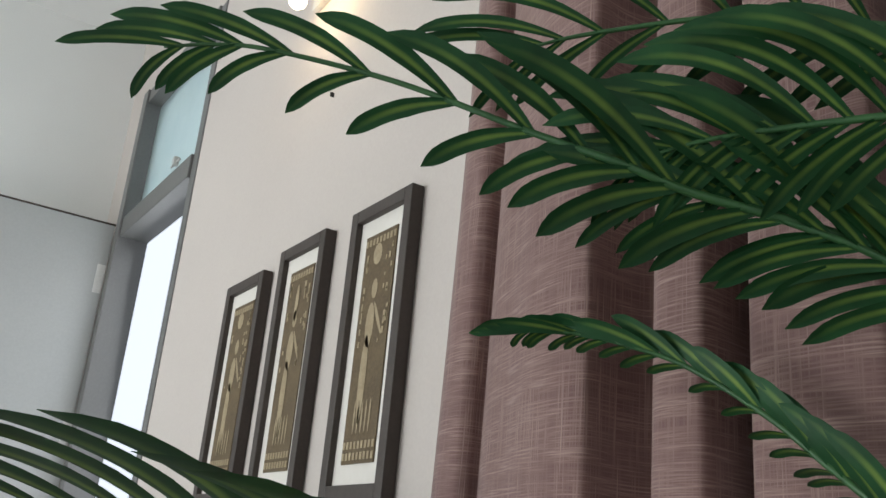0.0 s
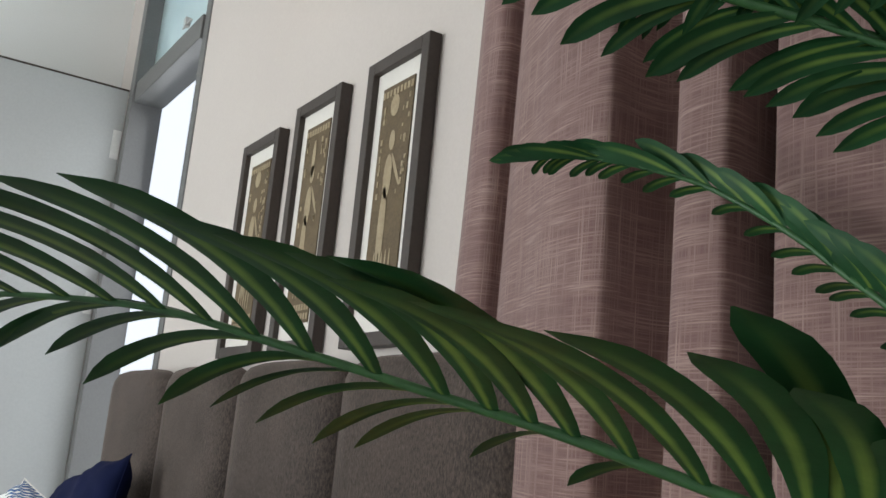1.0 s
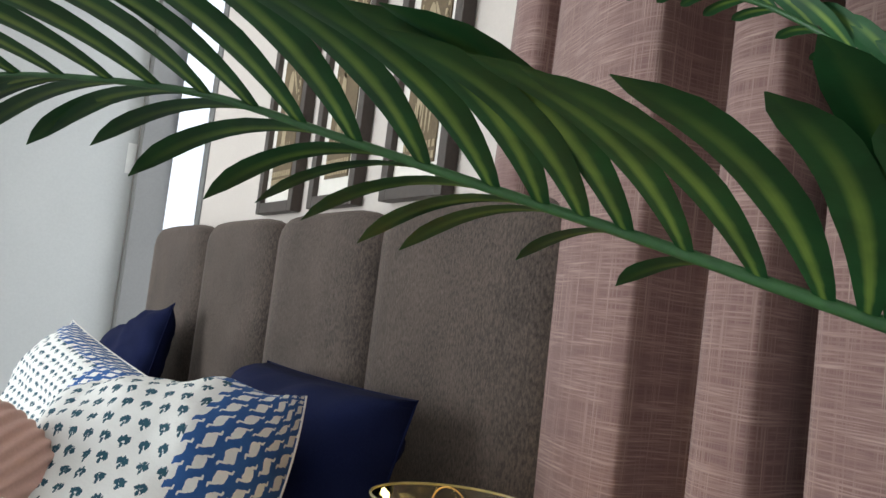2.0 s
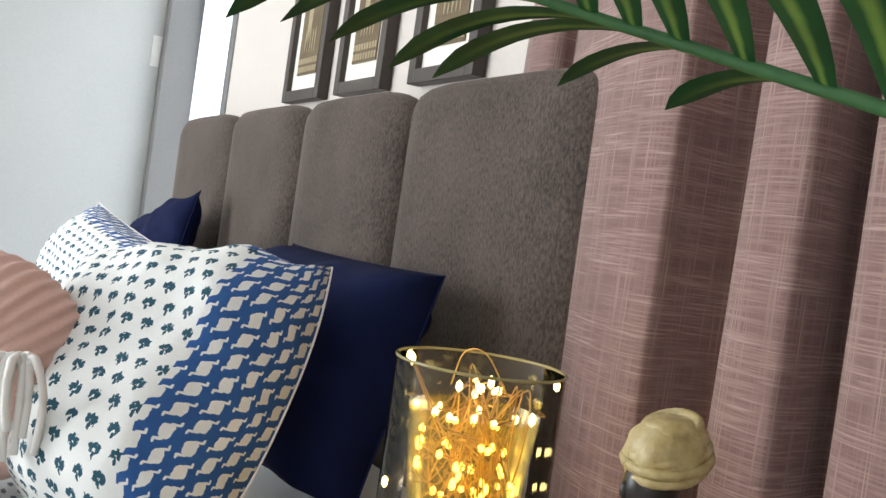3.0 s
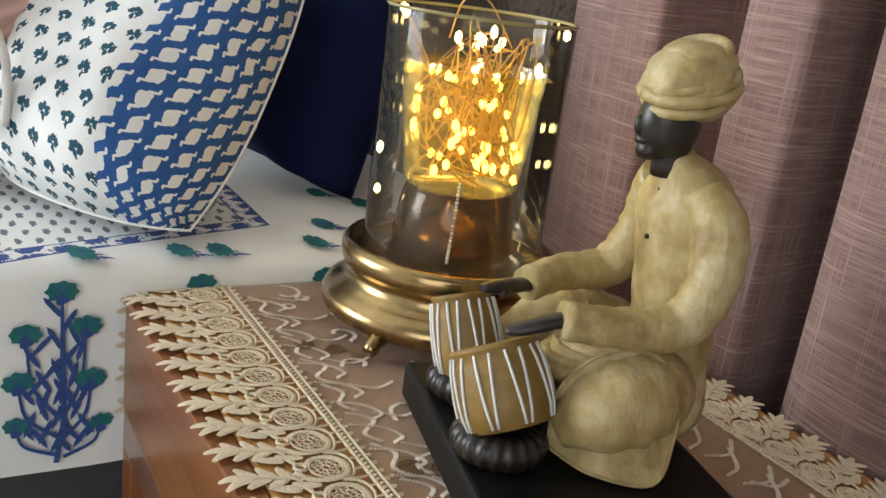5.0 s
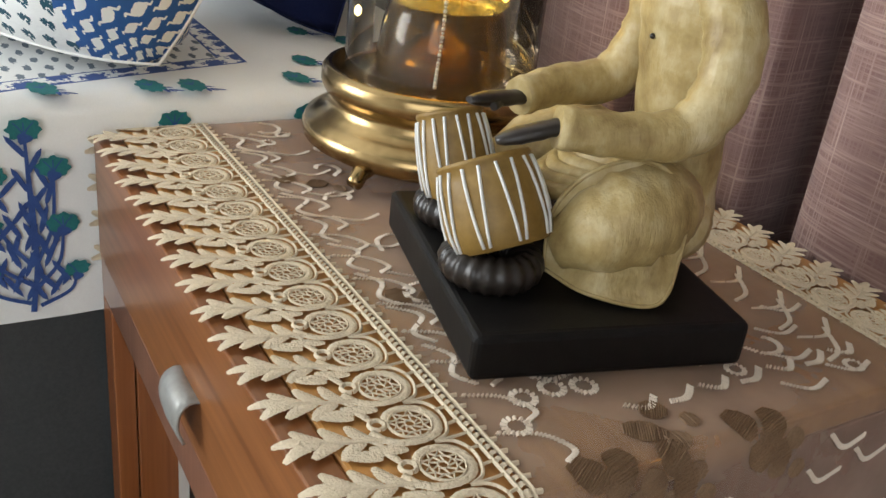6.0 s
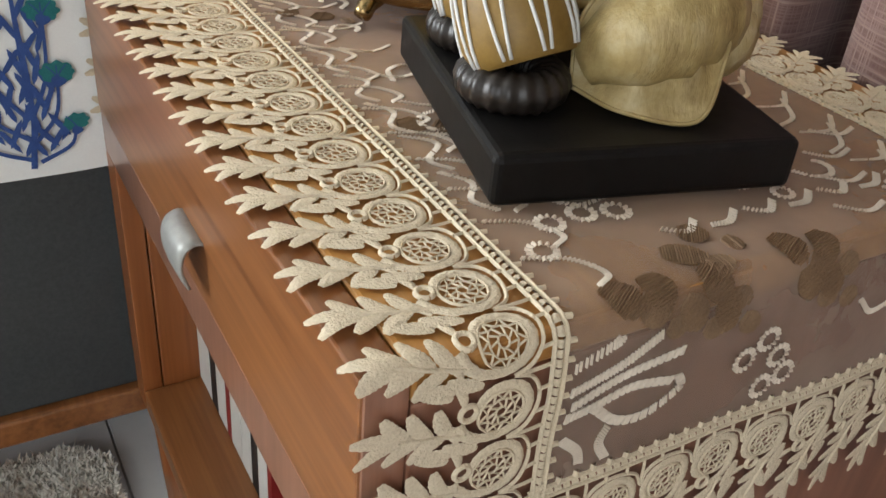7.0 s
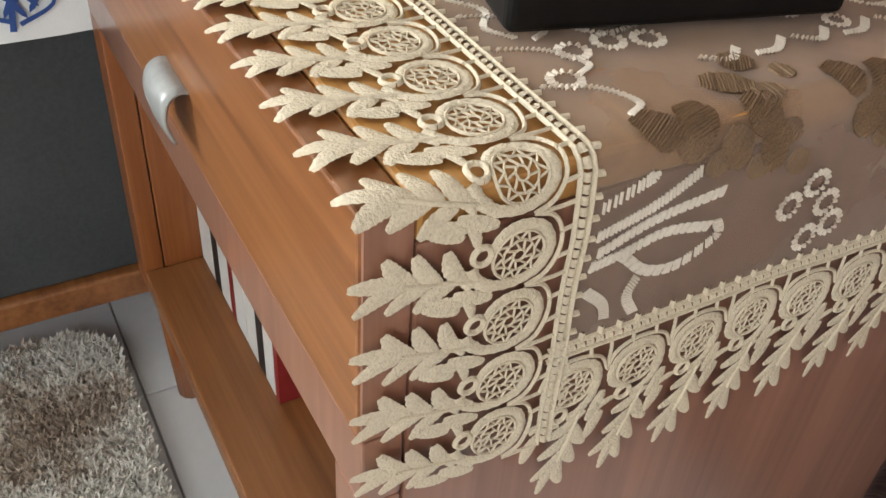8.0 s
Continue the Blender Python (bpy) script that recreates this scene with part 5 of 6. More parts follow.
class Strip:
    """A lace border: u runs along it, v from its seam to its tips."""

    def __init__(self, to_st):
        self.to_st = to_st
        self.bm = bmesh.new()

    def cord(self, pts, w, h=0.0011, n=None, taper=False):
        n = n or max(6, len(pts) * 3)
        p = spline([(a, b, 0) for a, b in pts], n)
        rows = []
        for i, q in enumerate(p):
            d = (p[min(i + 1, n - 1)] - p[max(i - 1, 0)])
            d = d.normalized() if d.length > 1e-7 else Vector((1, 0, 0))
            ww = w / 2 * (math.sin(math.pi * (0.06 + 0.88 * i / (n - 1))) ** 0.6 if taper else 1.0)
            if w > 0.0026:
                ww *= 1.05 if i % 2 else 0.93      # stitches stand out along the edges
            row = []
            for k, hh in ((-1, 0.0), (-0.55, 0.75), (0, 0.8 if taper else 1.0), (0.55, 0.75), (1, 0.0)):
                u, v = q.x - d.y * ww * k, q.y + d.x * ww * k
                row.append(self.bm.verts.new(drape(*self.to_st(u, v), hh * h * (0.4 + 0.6 * ww * 2 / w) * (1.18 if i % 2 or w <= 0.0026 else 0.78))))
            rows.append(row)
        skin(self.bm, rows)

    def ring(self, u, v, r, w, squash=1.0, n=22, h=0.0013):
        self.cord([(u + r * math.cos(a), v + r * squash * math.sin(a)) for a in np.linspace(0, 2 * math.pi, 13)], w, h, n)

    def leaf(self, u, v, ang, length, width, curl=1.0):
        du, dv = math.cos(ang), math.sin(ang)
        bend = 0.09 * length * curl
        self.cord([(u, v), (u + du * length * 0.5 - dv * bend, v + dv * length * 0.5 + du * bend), (u + du * length, v + dv * length)], width, 0.00062, 15, True)

    def net(self, c, v0, r, rng):
        """Open needle net that fills a wheel."""
        for k in range(9):
            a = 2 * math.pi * (k + rng.uniform(-0.15, 0.15)) / 9
            for s0, s1, da in ((1.0, 0.62, 0.34), (1.0, 0.62, -0.34), (0.62, 0.22, 0.5)):
                self.cord([(c + r * s0 * math.cos(a), v0 + r * s0 * math.sin(a)), (c + r * s1 * math.cos(a + da), v0 + r * s1 * math.sin(a + da))], 0.00085, 0.0007, 3)
        self.ring(c, v0, r * 0.62, 0.0008, 1.0, 14, 0.0007)
        self.ring(c, v0, r * 0.24, 0.0009, 1.0, 9, 0.0007)

    def unit(self, u0, p, rng):
        """One repeat: netted wheel, scroll, joining bands and a slanting spray of leaves."""
        c = u0 + p * 0.5
        k = p / 0.030
        j = lambda: rng.uniform(-0.0005, 0.0005)
        v0 = 0.0245
        # the wheel's broad band runs on below it into the scroll
        self.cord([(c - 0.0045 * k, 0.0345), (c - 0.0100 * k, 0.0305), (c - 0.0118 * k, 0.0235), (c - 0.0085 * k, 0.0155), (c, 0.0122), (c + 0.0085 * k, 0.0155), (c + 0.0118 * k, 0.0240), (c + 0.0105 * k, 0.0330), (c + 0.0060 * k, 0.0395), (c - 0.0005 * k, 0.0425)], 0.0044, 0.0009, 44)
        self.net(c, v0, 0.0098, rng)
        self.ring(c, v0, 0.0098, 0.0012, 1.0, 20, 0.0010)
        self.ring(c - 0.0040 * k, 0.0385, 0.0034, 0.0024, 1.0, 18)
        # outer scallop and its ties to the seam
        self.cord([(c - 0.0150 * k, 0.0200), (c - 0.0125 * k, 0.0125), (c - 0.006 * k, 0.0085), (c + 0.003 * k, 0.0085), (c + 0.0115 * k, 0.0125), (c + 0.0150 * k, 0.0200)], 0.0017, 0.0010, 20)
        for du in (-0.005, 0.006):
            self.cord([(c + du * k, 0.0095), (c + du * k - 0.001, 0.0030)], 0.0016, 0.0010, 4)
        self.cord([(c + 0.0150 * k, 0.0205), (c + 0.0150 * k, 0.0100), (c + 0.0142 * k, 0.0030)], 0.0015, 0.0010, 6)
        # netted petals under the wheel
        for du, v, an, ln, w in ((0.0125, 0.0330, 2.15, 0.0190, 0.0052), (0.0090, 0.0420, 2.45, 0.0150, 0.0048), (-0.0070, 0.0400, 2.75, 0.0105, 0.0040)):
            self.leaf(c + du * k + j(), v, an, ln * rng.uniform(0.95, 1.05), w)
        # the spray: two ranks of plump leaves along a slanting stem, closing on long pointed tips
        s0, s1 = Vector((c + 0.0060 * k, 0.0430, 0)), Vector((c - 0.0015 * k, 0.0665, 0))
        g = math.atan2(s1.y - s0.y, s1.x - s0.x)
        self.cord([(s0.x, s0.y - 0.004), ((s0.x + s1.x) / 2, (s0.y + s1.y) / 2), (s1.x, s1.y)], 0.0019, 0.0011, 12)
        for i in range(3):
            for sgn in (-1, 1):
                q = s0 + (s1 - s0) * (0.05 + 0.36 * i + (0.16 if sgn < 0 else 0.0))
                length = (0.0150, 0.0160, 0.0175)[i] * rng.uniform(0.95, 1.06)
                self.leaf(q.x + j(), q.y, g + sgn * (0.80 - 0.13 * i) + rng.uniform(-0.06, 0.06), length * 1.06, 0.0066, -sgn)
        self.leaf(s1.x, s1.y - 0.002, g + rng.uniform(-0.06, 0.06), 0.0215, 0.0062, 0.3)
        self.leaf(c - 0.0125 * k + j(), 0.0455, g + 0.12, 0.0150, 0.0068, 0.5)
        self.leaf(c + 0.0155 * k + j(), 0.0330, 1.95, 0.0165, 0.0066, -0.4)
        self.leaf(c + 0.0150 * k + j(), 0.0440, 1.80, 0.0150, 0.0062, 0.4)

    def seam(self, u0, u1):
        """Two cords with beads between and picots outside."""
        n = max(4, int((u1 - u0) / 0.008))
        for v in (-0.0022, 0.0035):
            self.cord([(u0 + (u1 - u0) * k / n, v) for k in range(n + 1)], 0.0019, 0.0014, n * 2)
        m = int((u1 - u0) / 0.0043)
        for k in range(m):
            u = u0 + (u1 - u0) * (k + 0.5) / m
            self.cord([(u - 0.0016, 0.0006), (u + 0.0016, 0.0006)], 0.0036, 0.0014, 4)
            if k % 2:
                self.cord([(u, -0.0026), (u + 0.0004, -0.0058)], 0.0026, 0.0013, 4)


def border(name, to_st, u0, u1, seed, period=0.0302, clip=None):
    rng = random.Random(seed)
    n = max(1, round((u1 - u0) / period))
    st = Strip(to_st)
    st.seam(u0, u1)
    for k in range(n):
        st.unit(u0 + (u1 - u0) * k / n, (u1 - u0) / n, rng)
    return part(name, st.bm, M_LACE, runner, "cream guipure lace border", smooth=True)


# front border runs over the top and down both sides; the back border mirrors it
border("front_lace", lambda u, v: (u, FT - v), XL - SIDE - 0.03, XR + SIDE + 0.050, 1)
border("back_lace", lambda u, v: (u, BT + v * 0.72), XL - 0.01, XR + SIDE, 2)
border("side_lace", lambda u, v: (XR + SIDE + v, u), FT - 0.006, BT + 0.02, 3)
border("side_lace", lambda u, v: (XL - SIDE - v, u), FT - 0.006, BT + 0.02, 4)

# embroidery
stitch = Strip(lambda u, v: (u, v))
brown = Strip(lambda u, v: (u, v))


def satin(st, pts, w, step=0.0013):
    """A satin-stitched line: short slanted stitches side by side."""
    p = spline([(a, b, 0) for a, b in pts], 60)
    length = sum((b - a).length for a, b in zip(p, p[1:]))
    n = max(4, int(length / step))
    for k in range(n):
        q = p[min(59, int(k / n * 60))]
        r = p[min(59, int(k / n * 60) + 1)]
        d = (r - q).normalized() if (r - q).length > 1e-7 else Vector((1, 0, 0))
        a = (q.x - d.y * w / 2 + d.x * 0.0008, q.y + d.x * w / 2 + d.y * 0.0008)
        b = (q.x + d.y * w / 2 - d.x * 0.0008, q.y - d.x * w / 2 - d.y * 0.0008)
        st.cord([a, b], 0.0013, 0.0008, 3)


def eyelet(st, s, t, r):
    for k in range(14):
        a = 2 * math.pi * k / 14
        st.cord([(s + r * 0.55 * math.cos(a), t + r * 0.55 * math.sin(a)), (s + r * math.cos(a), t + r * math.sin(a))], 0.0021, 0.0009, 3)


def petal(st, s, t, ang, length, width):
    n = int(length / 0.0011)
    for k in range(n):
        f = (k + 0.5) / n
        w = width * math.sin(math.pi * (0.10 + 0.85 * f)) ** 0.7
        cs, ct = s + length * f * math.cos(ang), t + length * f * math.sin(ang)
        ds, dt = -math.sin(ang) * w / 2, math.cos(ang) * w / 2
        st.cord([(cs - ds, ct - dt), (cs + ds, ct + dt)], 0.0014, random.Random(k * 31 + int(s * 9000)).uniform(0.0005, 0.0011), 4)


# side panel spray: pale leaf outlines fanning from the front seam, eyelets, brown petals at the fold
for pts in ([(0.020, 0.086), (0.014, 0.104), (0.012, 0.106)], [(0.032, 0.086), (0.026, 0.108), (0.016, 0.128)], [(0.040, 0.088), (0.032, 0.112), (0.028, 0.142)],
            [(0.046, 0.086), (0.044, 0.100), (0.040, 0.118), (0.044, 0.140)], [(0.046, 0.100), (0.056, 0.112), (0.058, 0.128), (0.050, 0.144), (0.042, 0.142)],
            [(0.058, 0.086), (0.066, 0.094), (0.074, 0.096)], [(0.058, 0.108), (0.066, 0.105), (0.076, 0.110)]):
    satin(stitch, pts, 0.0046)
for s, t in ((0.040, 0.194), (0.048, 0.182), (0.064, 0.211), (0.068, 0.198), (0.052, 0.204)):
    eyelet(stitch, s, t, 0.0068)
for s, t in ((-0.041, 0.097), (-0.058, 0.112), (-0.060, 0.130), (-0.056, 0.146)):
    eyelet(stitch, s, t, 0.0074)
for s, t, a, ln in ((-0.012, 0.104, 0.5, 0.022), (-0.012, 0.124, 0.2, 0.022), (-0.002, 0.117, 0.7, 0.020), (-0.022, 0.142, 1.0, 0.024), (-0.008, 0.150, 0.5, 0.024), (0.004, 0.138, 0.6, 0.022), (0.006, 0.160, 0.3, 0.024),
                    (-0.032, 0.160, 0.9, 0.016), (-0.014, 0.196, 0.4, 0.022), (-0.010, 0.216, 0.2, 0.024), (0.006, 0.206, 0.5, 0.022), (0.010, 0.222, 0.4, 0.020),
                    (-0.172, 0.100, 0.2, 0.018), (-0.162, 0.112, 0.8, 0.014), (-0.345, 0.100, 0.2, 0.016), (-0.33, 0.115, 0.9, 0.016)):
    petal(brown, s, t, a, ln * 0.86, 0.0150)
    petal(brown, s + 0.016, t + 0.013, a + 0.6, ln * 0.55, 0.0110)
rng = random.Random(21)
for k in range(9):
    s0 = -0.435 + 0.040 * k
    # wavy vines behind the front seam
    satin(stitch, [(s0, 0.090), (s0 + 0.014, 0.099 + 0.004 * (k % 2)), (s0 + 0.028, 0.091), (s0 + 0.040, 0.098)], 0.0028, 0.0018)
    satin(stitch, [(s0 + 0.004, 0.108), (s0 + 0.014, 0.124), (s0 + 0.008, 0.140)], 0.0026, 0.0018)
for k in range(8):
    s0 = -0.30 + 0.034 * k
    satin(stitch, [(s0, 0.328), (s0 + 0.014, 0.312), (s0 + 0.010, 0.292)], 0.0026, 0.0015)
    satin(stitch, [(s0 + 0.008, 0.318), (s0 + 0.028, 0.305), (s0 + 0.034, 0.290)], 0.0026, 0.0015)
for k in range(7):
    t0 = 0.155 + 0.024 * k
    satin(stitch, [(-0.036 + 0.006 * (k % 2), t0), (-0.030, t0 + 0.010), (-0.038, t0 + 0.020)], 0.0036, 0.0019)
for k, (s0, t0) in enumerate(((-0.046, 0.262), (-0.068, 0.276), (-0.086, 0.300), (-0.022, 0.246), (-0.026, 0.285), (0.016, 0.262), (0.030, 0.285), (0.034, 0.25))):
    satin(stitch, [(s0, t0), (s0 + 0.010, t0 + 0.012), (s0 + 0.006, t0 + 0.028)], 0.0028, 0.0015)
for s, t in ((-0.04, 0.232), (-0.055, 0.218), (-0.02, 0.30), (-0.41, 0.115), (-0.425, 0.132), (-0.39, 0.15)):
    eyelet(stitch, s, t, 0.006)
# scrolls over the top of the cloth
for k in range(17):
    s0, t0 = -0.435 + 0.027 * k + rng.uniform(-0.006, 0.006), (0.118, 0.165, 0.215, 0.140, 0.262)[k % 5] + rng.uniform(-0.01, 0.01)
    r0, a0, dr = rng.uniform(0.012, 0.020), rng.uniform(0, 6.28), rng.choice((-1, 1))
    if s0 > -0.045:
        continue
    satin(stitch, [(s0 + r0 * (1 - 0.13 * i) * math.cos(a0 + dr * 0.8 * i), t0 + r0 * (1 - 0.13 * i) * math.sin(a0 + dr * 0.8 * i)) for i in range(6)], 0.0030, 0.0015)
for k in range(14):
    s0 = -0.43 + 0.030 * k
    satin(stitch, [(s0, 0.086), (s0 + 0.008, 0.104), (s0 + 0.022, 0.112), (s0 + 0.028, 0.104)], 0.0026, 0.0015)
tagged(part("embroidery", stitch.bm, M_THREAD, runner, "cream satin stitched leaves and eyelets"), kind="stuff")
tagged(part("embroidery", brown.bm, M_BROWN, runner, "brown satin stitched petals"), kind="stuff")


# ---- palm ----
M_PALM, _t, _n, _l, _b = node_material("palm_leaf")
_uv = _t.nodes.new("ShaderNodeUVMap")
_sep = _t.nodes.new("ShaderNodeSeparateXYZ")
_l.new(_uv.outputs[0], _sep.inputs[0])
_mid = calc(_t, "ABSOLUTE", calc(_t, "SUBTRACT", _sep.outputs[0], 0.5))
_rib = ramp(_t, _mid, [(0.05, (1, 1, 1)), (0.20, (0, 0, 0))])
_nz = noise_tex(_t, coords(_t, "Object", (30, 30, 30)), 1.0, 3)
_along = ramp(_t, _sep.outputs[1], [(0.45, (1, 1, 1)), (0.9, (0.1, 0.1, 0.1))])
_base = mixc(_t, _nz, (0.004, 0.029, 0.010), (0.017, 0.100, 0.027))
_l.new(mixc(_t, calc(_t, "MULTIPLY", calc(_t, "MULTIPLY", _rib, _along), calc(_t, "MULTIPLY_ADD", _nz, 0.7, 0.20)), _base, (0.22, 0.33, 0.060)), _b.inputs["Base Color"])
_b.inputs["Roughness"].default_value = 0.55
_b.inputs["Specular IOR Level"].default_value = 0.25
_b.inputs["Subsurface Weight"].default_value = 0.0
bump(_t, _b, noise_tex(_t, coords(_t, "Object", 220), 1.0, 2), 0.15, 0.0006)
M_RACHIS = mottled("palm_stalk", (0.016, 0.070, 0.022), (0.042, 0.14, 0.038), 20, 0.5, grain=120)
M_POT = mottled("grey_pot", (0.30, 0.29, 0.27), (0.40, 0.39, 0.37), 6, 0.6, grain=90)
M_SOIL = mottled("potting_soil", (0.02, 0.014, 0.009), (0.05, 0.035, 0.024), 30, 0.95, grain=120, bumps=0.8, depth=0.004)
POT = Vector((0.42, 0.22, 0.0))
palm = thing("potted_palm", "tall green palm with long feathered fronds in a pot", "plant", POT)
bm = bmesh.new()
lathe(bm, [(0.0, 0.004), (0.10, 0.0005), (0.108, 0.006), (0.128, 0.27), (0.134, 0.275), (0.134, 0.295), (0.122, 0.297), (0.118, 0.262), (0.0, 0.260)], POT.x, POT.y, 48)
part("pot", bm, M_POT, palm, "plain grey plant pot")
bm = bmesh.new()
bmesh.ops.create_circle(bm, cap_ends=True, segments=40, radius=0.119, matrix=Matrix.Translation((POT.x, POT.y, 0.268)))
part("soil", bm, M_SOIL, palm)


def leaflet(bm, uvl, base, lead, tail, up, length, width, fold, n=12):
    """One blade that sets out along 'lead' and bends over to run along 'tail'; folded at its midrib, blunt at its tip."""
    rows = []
    c, step = base.copy(), length / n
    for i in range(n + 1):
        t = i / n
        w0 = min(1.0, t / 0.85) ** 1.3
        d = (lead * (1 - w0) + tail * w0).normalized()
        w = width * (0.34 + 0.66 * min(1.0, t / 0.42) ** 0.8) * (1 if t < 0.74 else max(0.04, 1 - ((t - 0.74) / 0.26) ** 2.6))
        across = d.cross(up).normalized()
        rows.append([bm.verts.new(c - across * w + up * (fold * w)), bm.verts.new(c), bm.verts.new(c + across * w + up * (fold * w))])
        c = c + d * step
    for i in range(n):
        for k in (0, 1):
            f = bm.faces.new((rows[i][k], rows[i][k + 1], rows[i + 1][k + 1], rows[i + 1][k]))
            f.smooth = True
            for lp, (a, b) in zip(f.loops, ((k, i), (k + 1, i), (k + 1, i + 1), (k, i + 1))):
                lp[uvl].uv = (a / 2, b / n)


def frond(pts, count, length, width, face, upper=(0.80, 0.10), lower=(0.35, 1.0), seed=0, taper=0.45, r0=0.0042, low_len=0.85, up_len=1.35, bare=0.0, level=False, low_wide=0.72):
    """A frond from its stalk to its tip. face: the way its blades' flat sides look. upper, lower: how far a blade's
    start and its end stand off the stalk, in the two rows. bare: the share of the stalk's start with short lower blades."""
    rng = random.Random(seed)
    pts = [Vector(p) for p in pts]
    stalk = [Vector((POT.x + 0.02 * (seed % 3 - 1), POT.y + 0.015 * (seed % 4 - 1.5), 0.262)), Vector((POT.x - 0.03, POT.y + 0.02, 0.62)), pts[0] + (pts[0] - pts[1]) * 1.2 - Vector((0, 0, 0.05))]
    line = spline(stalk + pts, 90)
    fr = thing_part("frond", palm)
    bm = bmesh.new()
    tube(bm, line, [r0 * (1.25 - 0.95 * i / 89) for i in range(90)], 8)
    part("stalk", bm, M_RACHIS, fr, smooth=True)
    blades = spline(pts, 240)
    face = Vector(face).normalized()
    for k in range(count):
        s = (k + 0.5) / count
        i = min(int(s * 239), 237)
        p = blades[i]
        d = (blades[i + 2] - blades[max(i - 2, 0)]).normalized()
        rise = (Vector((0, 0, 1)) - d * d.z).normalized()
        rise = (rise - face * rise.dot(face)).normalized()
        size = (1 - taper * max(0.0, s - 0.15) ** 1.5) * rng.uniform(0.93, 1.07) * (min(1.0, 0.55 + 3.0 * s) if level else 1.0)
        for row, (o0, o1), sc in ((1, upper, up_len), (-1, lower, low_len)):
            if row < 0 and s < bare:
                if s < bare * 0.7:
                    continue
                sc = sc * (0.5 + 0.5 * (s - bare * 0.7) / (bare * 0.3))
            bm = bmesh.new()
            uvl = bm.loops.layers.uv.new("UVMap")
            if level:
                # a frond that lies flat: one row reaches out over the walkway and rises, the other hangs behind
                flat_side = Vector((-d.y, d.x, 0)).normalized() * row
                jit = Vector((rng.uniform(-0.06, 0.06), rng.uniform(-0.06, 0.06), rng.uniform(-0.05, 0.05)))
                if row > 0:
                    lead = (d * (0.02 + 0.55 * s) + flat_side + Vector((0, 0, 0.60 - 0.34 * s)) + jit).normalized()
                    tail = (d * (0.30 + 1.1 * s) + flat_side * 0.9 + Vector((0, 0, 0.10 - 0.26 * s)) + jit).normalized()
                else:
                    lead = (d * 1.2 + flat_side * 0.45 + Vector((0, 0, 0.02)) + jit).normalized()
                    tail = (d * 1.0 + flat_side * 0.35 - Vector((0, 0, 0.80)) + jit).normalized()
                nrm = lead.cross(d)
                nrm = (nrm if nrm.z > 0 else -nrm).normalized()
                leaflet(bm, uvl, p, lead, tail, nrm, length * size * sc, width * size * (1.0 if row > 0 else low_wide), rng.uniform(0.10, 0.28))
                part("leaflet", bm, M_PALM, fr)
                continue
            side = rise * row
            stand = o0 * rng.uniform(0.9, 1.1) * (1.7 - 1.2 * s if row > 0 else 1.0)
            lead = (d + side * stand + face * rng.uniform(-0.10, 0.16)).normalized()
            tail = (d + side * o1 * rng.uniform(0.8, 1.2) * (1.9 - 1.9 * s if row > 0 else 1.0) - Vector((0, 0, 0.10)) + face * rng.uniform(-0.05, 0.10)).normalized()
            leaflet(bm, uvl, p + d * rng.uniform(-0.003, 0.003), lead, tail, (face + rise * 0.25 * row).normalized(), length * size * sc, width * size * (1.0 if row > 0 else low_wide), rng.uniform(0.15, 0.4))
            part("leaflet", bm, M_PALM, fr)
    return fr


def thing_part(name, parent):
    ob = new(name)
    ob.parent = parent
    ob.empty_display_size = 0.03
    return ob


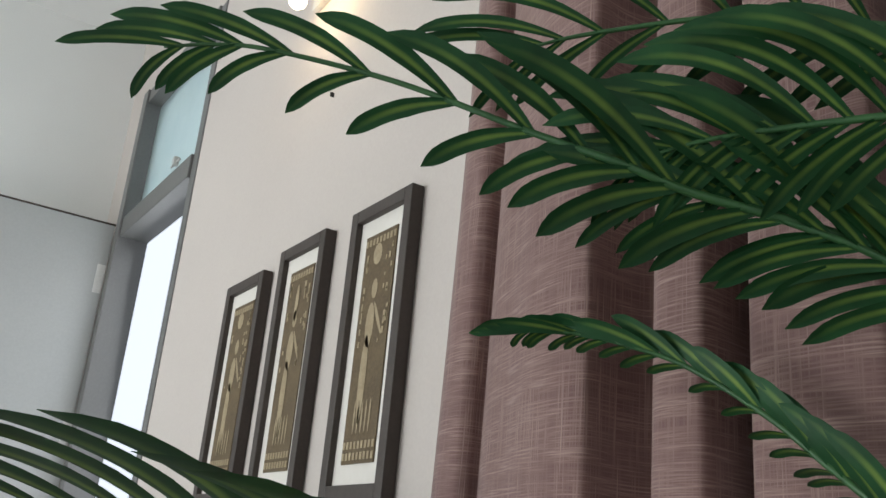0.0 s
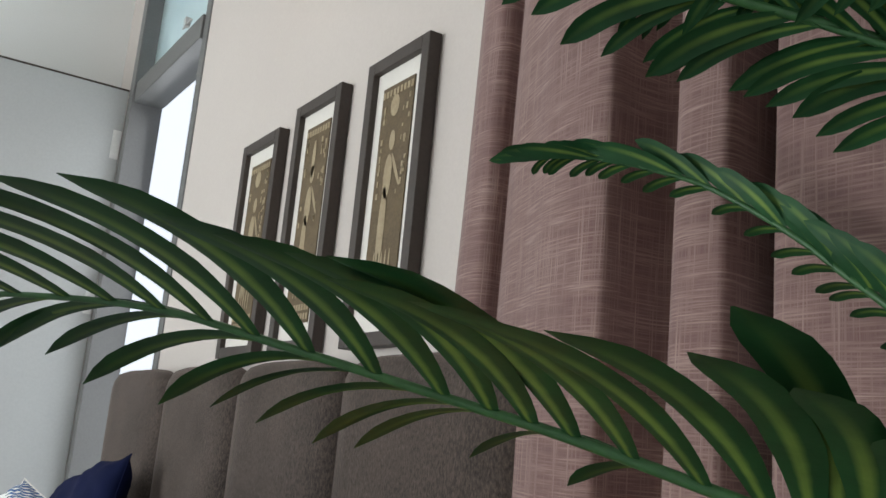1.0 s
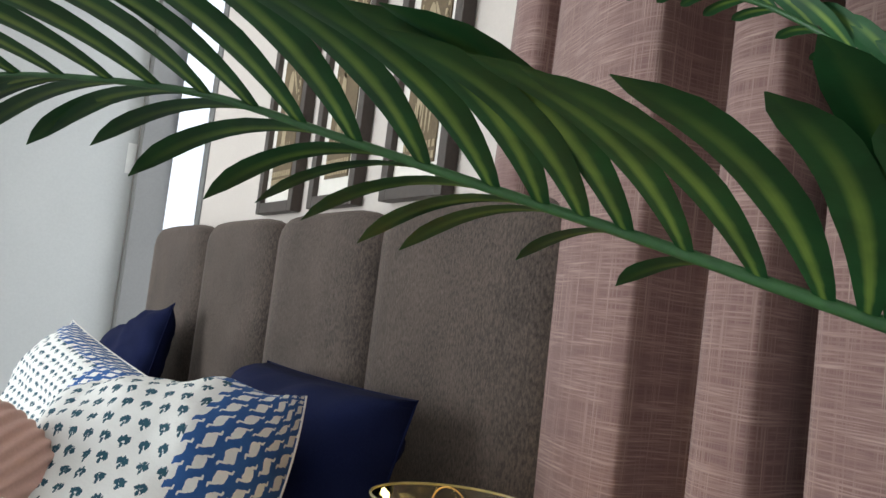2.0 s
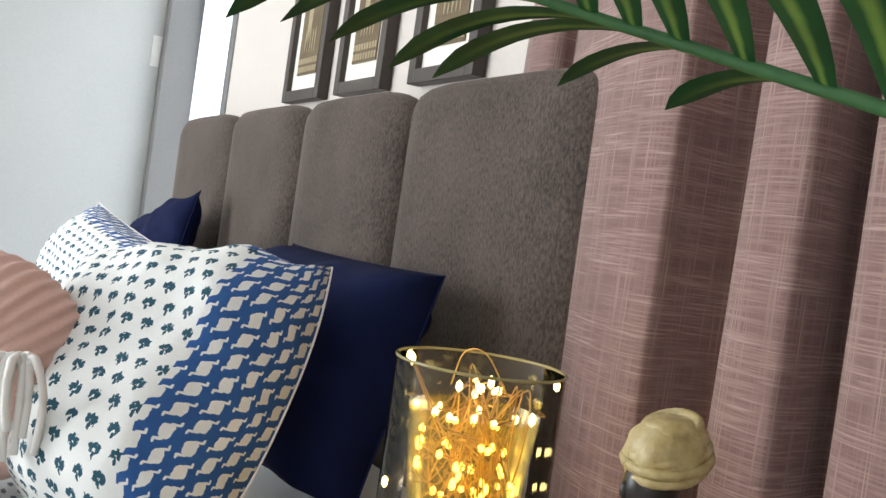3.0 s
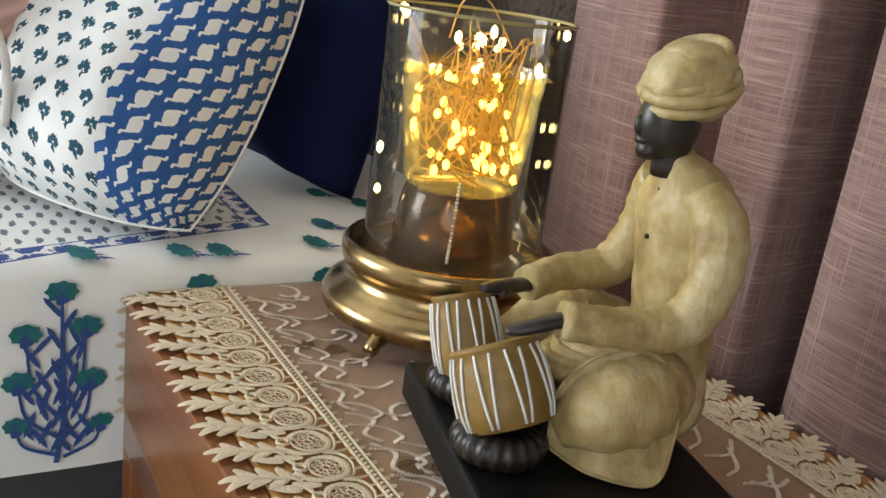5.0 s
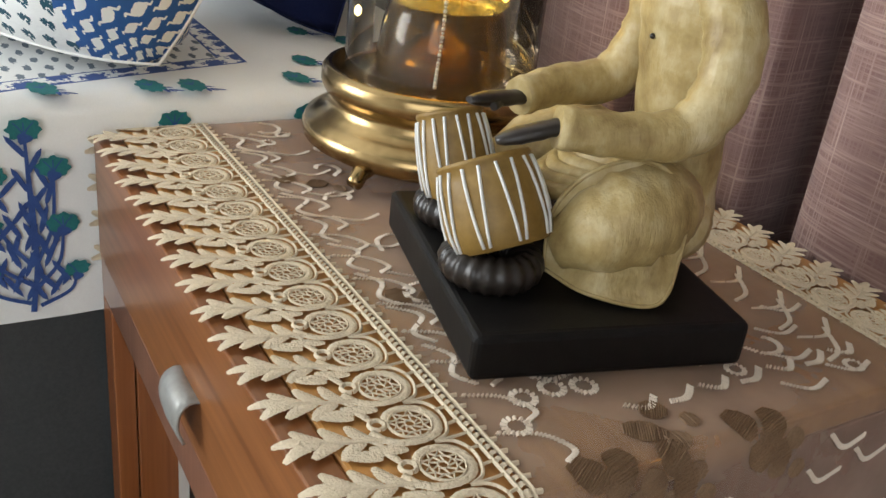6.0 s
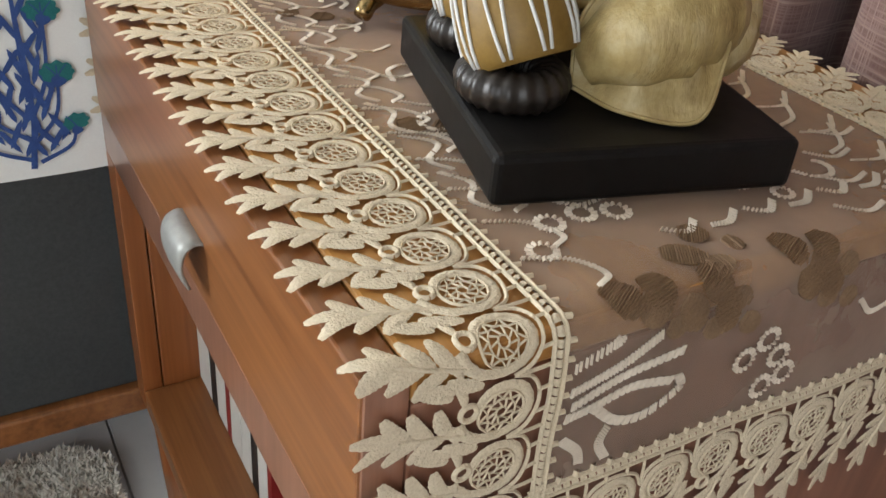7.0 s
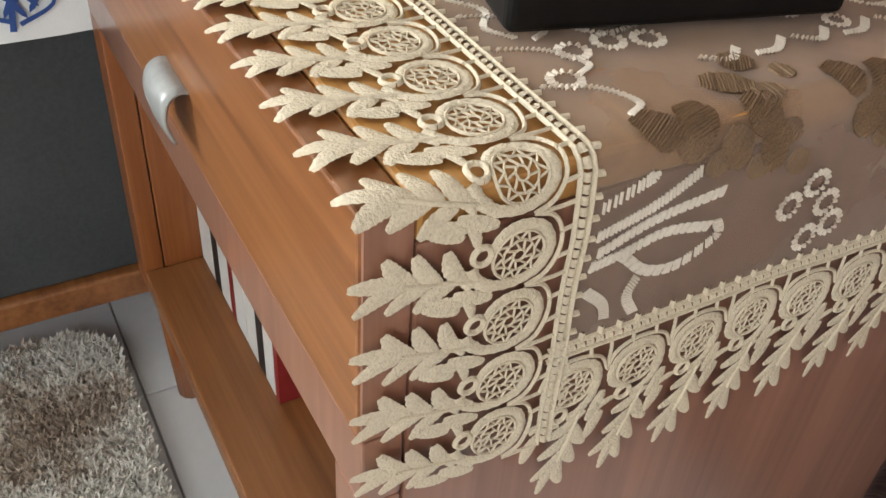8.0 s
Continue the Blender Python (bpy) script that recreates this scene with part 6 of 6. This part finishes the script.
LOOK = (0.80, -0.56, -0.10)
frond([(0.094, 0.189, 0.919), (0.072, 0.170, 0.927), (0.042, 0.146, 0.937), (-0.029, 0.100, 0.960), (-0.071, 0.057, 0.974), (-0.126, -0.019, 0.995), (-0.165, -0.078, 1.009), (-0.207, -0.138, 1.011), (-0.246, -0.191, 1.006)],
      22, 0.160, 0.0128, LOOK, seed=1, taper=0.28, bare=0.40, low_len=1.0, up_len=1.12, level=True, low_wide=0.84)
frond([(0.054, 0.346, 1.196), (0.006, 0.291, 1.226), (-0.053, 0.220, 1.252), (-0.082, 0.182, 1.271), (-0.133, 0.142, 1.300), (-0.210, 0.069, 1.346), (-0.274, -0.010, 1.371), (-0.307, -0.045, 1.377), (-0.330, -0.078, 1.372)],
      13, 0.112, 0.0096, (0.80, -0.5, -0.35), upper=(0.42, 0.06), lower=(0.42, 1.7), seed=2, taper=0.55, low_len=0.90, up_len=1.45, low_wide=0.84)
frond([(0.078, 0.349, 1.369), (0.042, 0.308, 1.375), (-0.031, 0.242, 1.390), (-0.117, 0.184, 1.393), (-0.162, 0.155, 1.389)],
      9, 0.13, 0.0080, (0.8, -0.5, -0.35), lower=(0.5, 1.2), seed=3)
frond([(0.097, 0.296, 1.285), (0.057, 0.272, 1.286), (0.006, 0.248, 1.289), (-0.039, 0.219, 1.286), (-0.086, 0.192, 1.276)],
      10, 0.118, 0.0088, (0.8, -0.5, -0.35), lower=(0.5, 1.5), seed=4)
frond([(0.019, 0.357, 1.030), (-0.025, 0.350, 1.068), (-0.054, 0.352, 1.090), (-0.096, 0.348, 1.125), (-0.157, 0.331, 1.167), (-0.202, 0.308, 1.187), (-0.233, 0.293, 1.197), (-0.258, 0.271, 1.201), (-0.279, 0.257, 1.201)],
      17, 0.078, 0.0072, (0.45, -0.45, -0.72), upper=(0.26, 0.03), lower=(0.35, 2.2), seed=5, r0=0.0035, low_len=0.52, up_len=1.12)
frond([(0.070, 0.349, 1.172), (0.044, 0.324, 1.193), (0.018, 0.296, 1.215), (-0.012, 0.268, 1.232), (-0.041, 0.243, 1.247), (-0.068, 0.212, 1.257)],
      9, 0.105, 0.0090, (0.8, -0.5, -0.35), upper=(0.35, 0.05), lower=(0.55, 1.8), seed=6, taper=0.3, low_len=0.95, up_len=1.2)
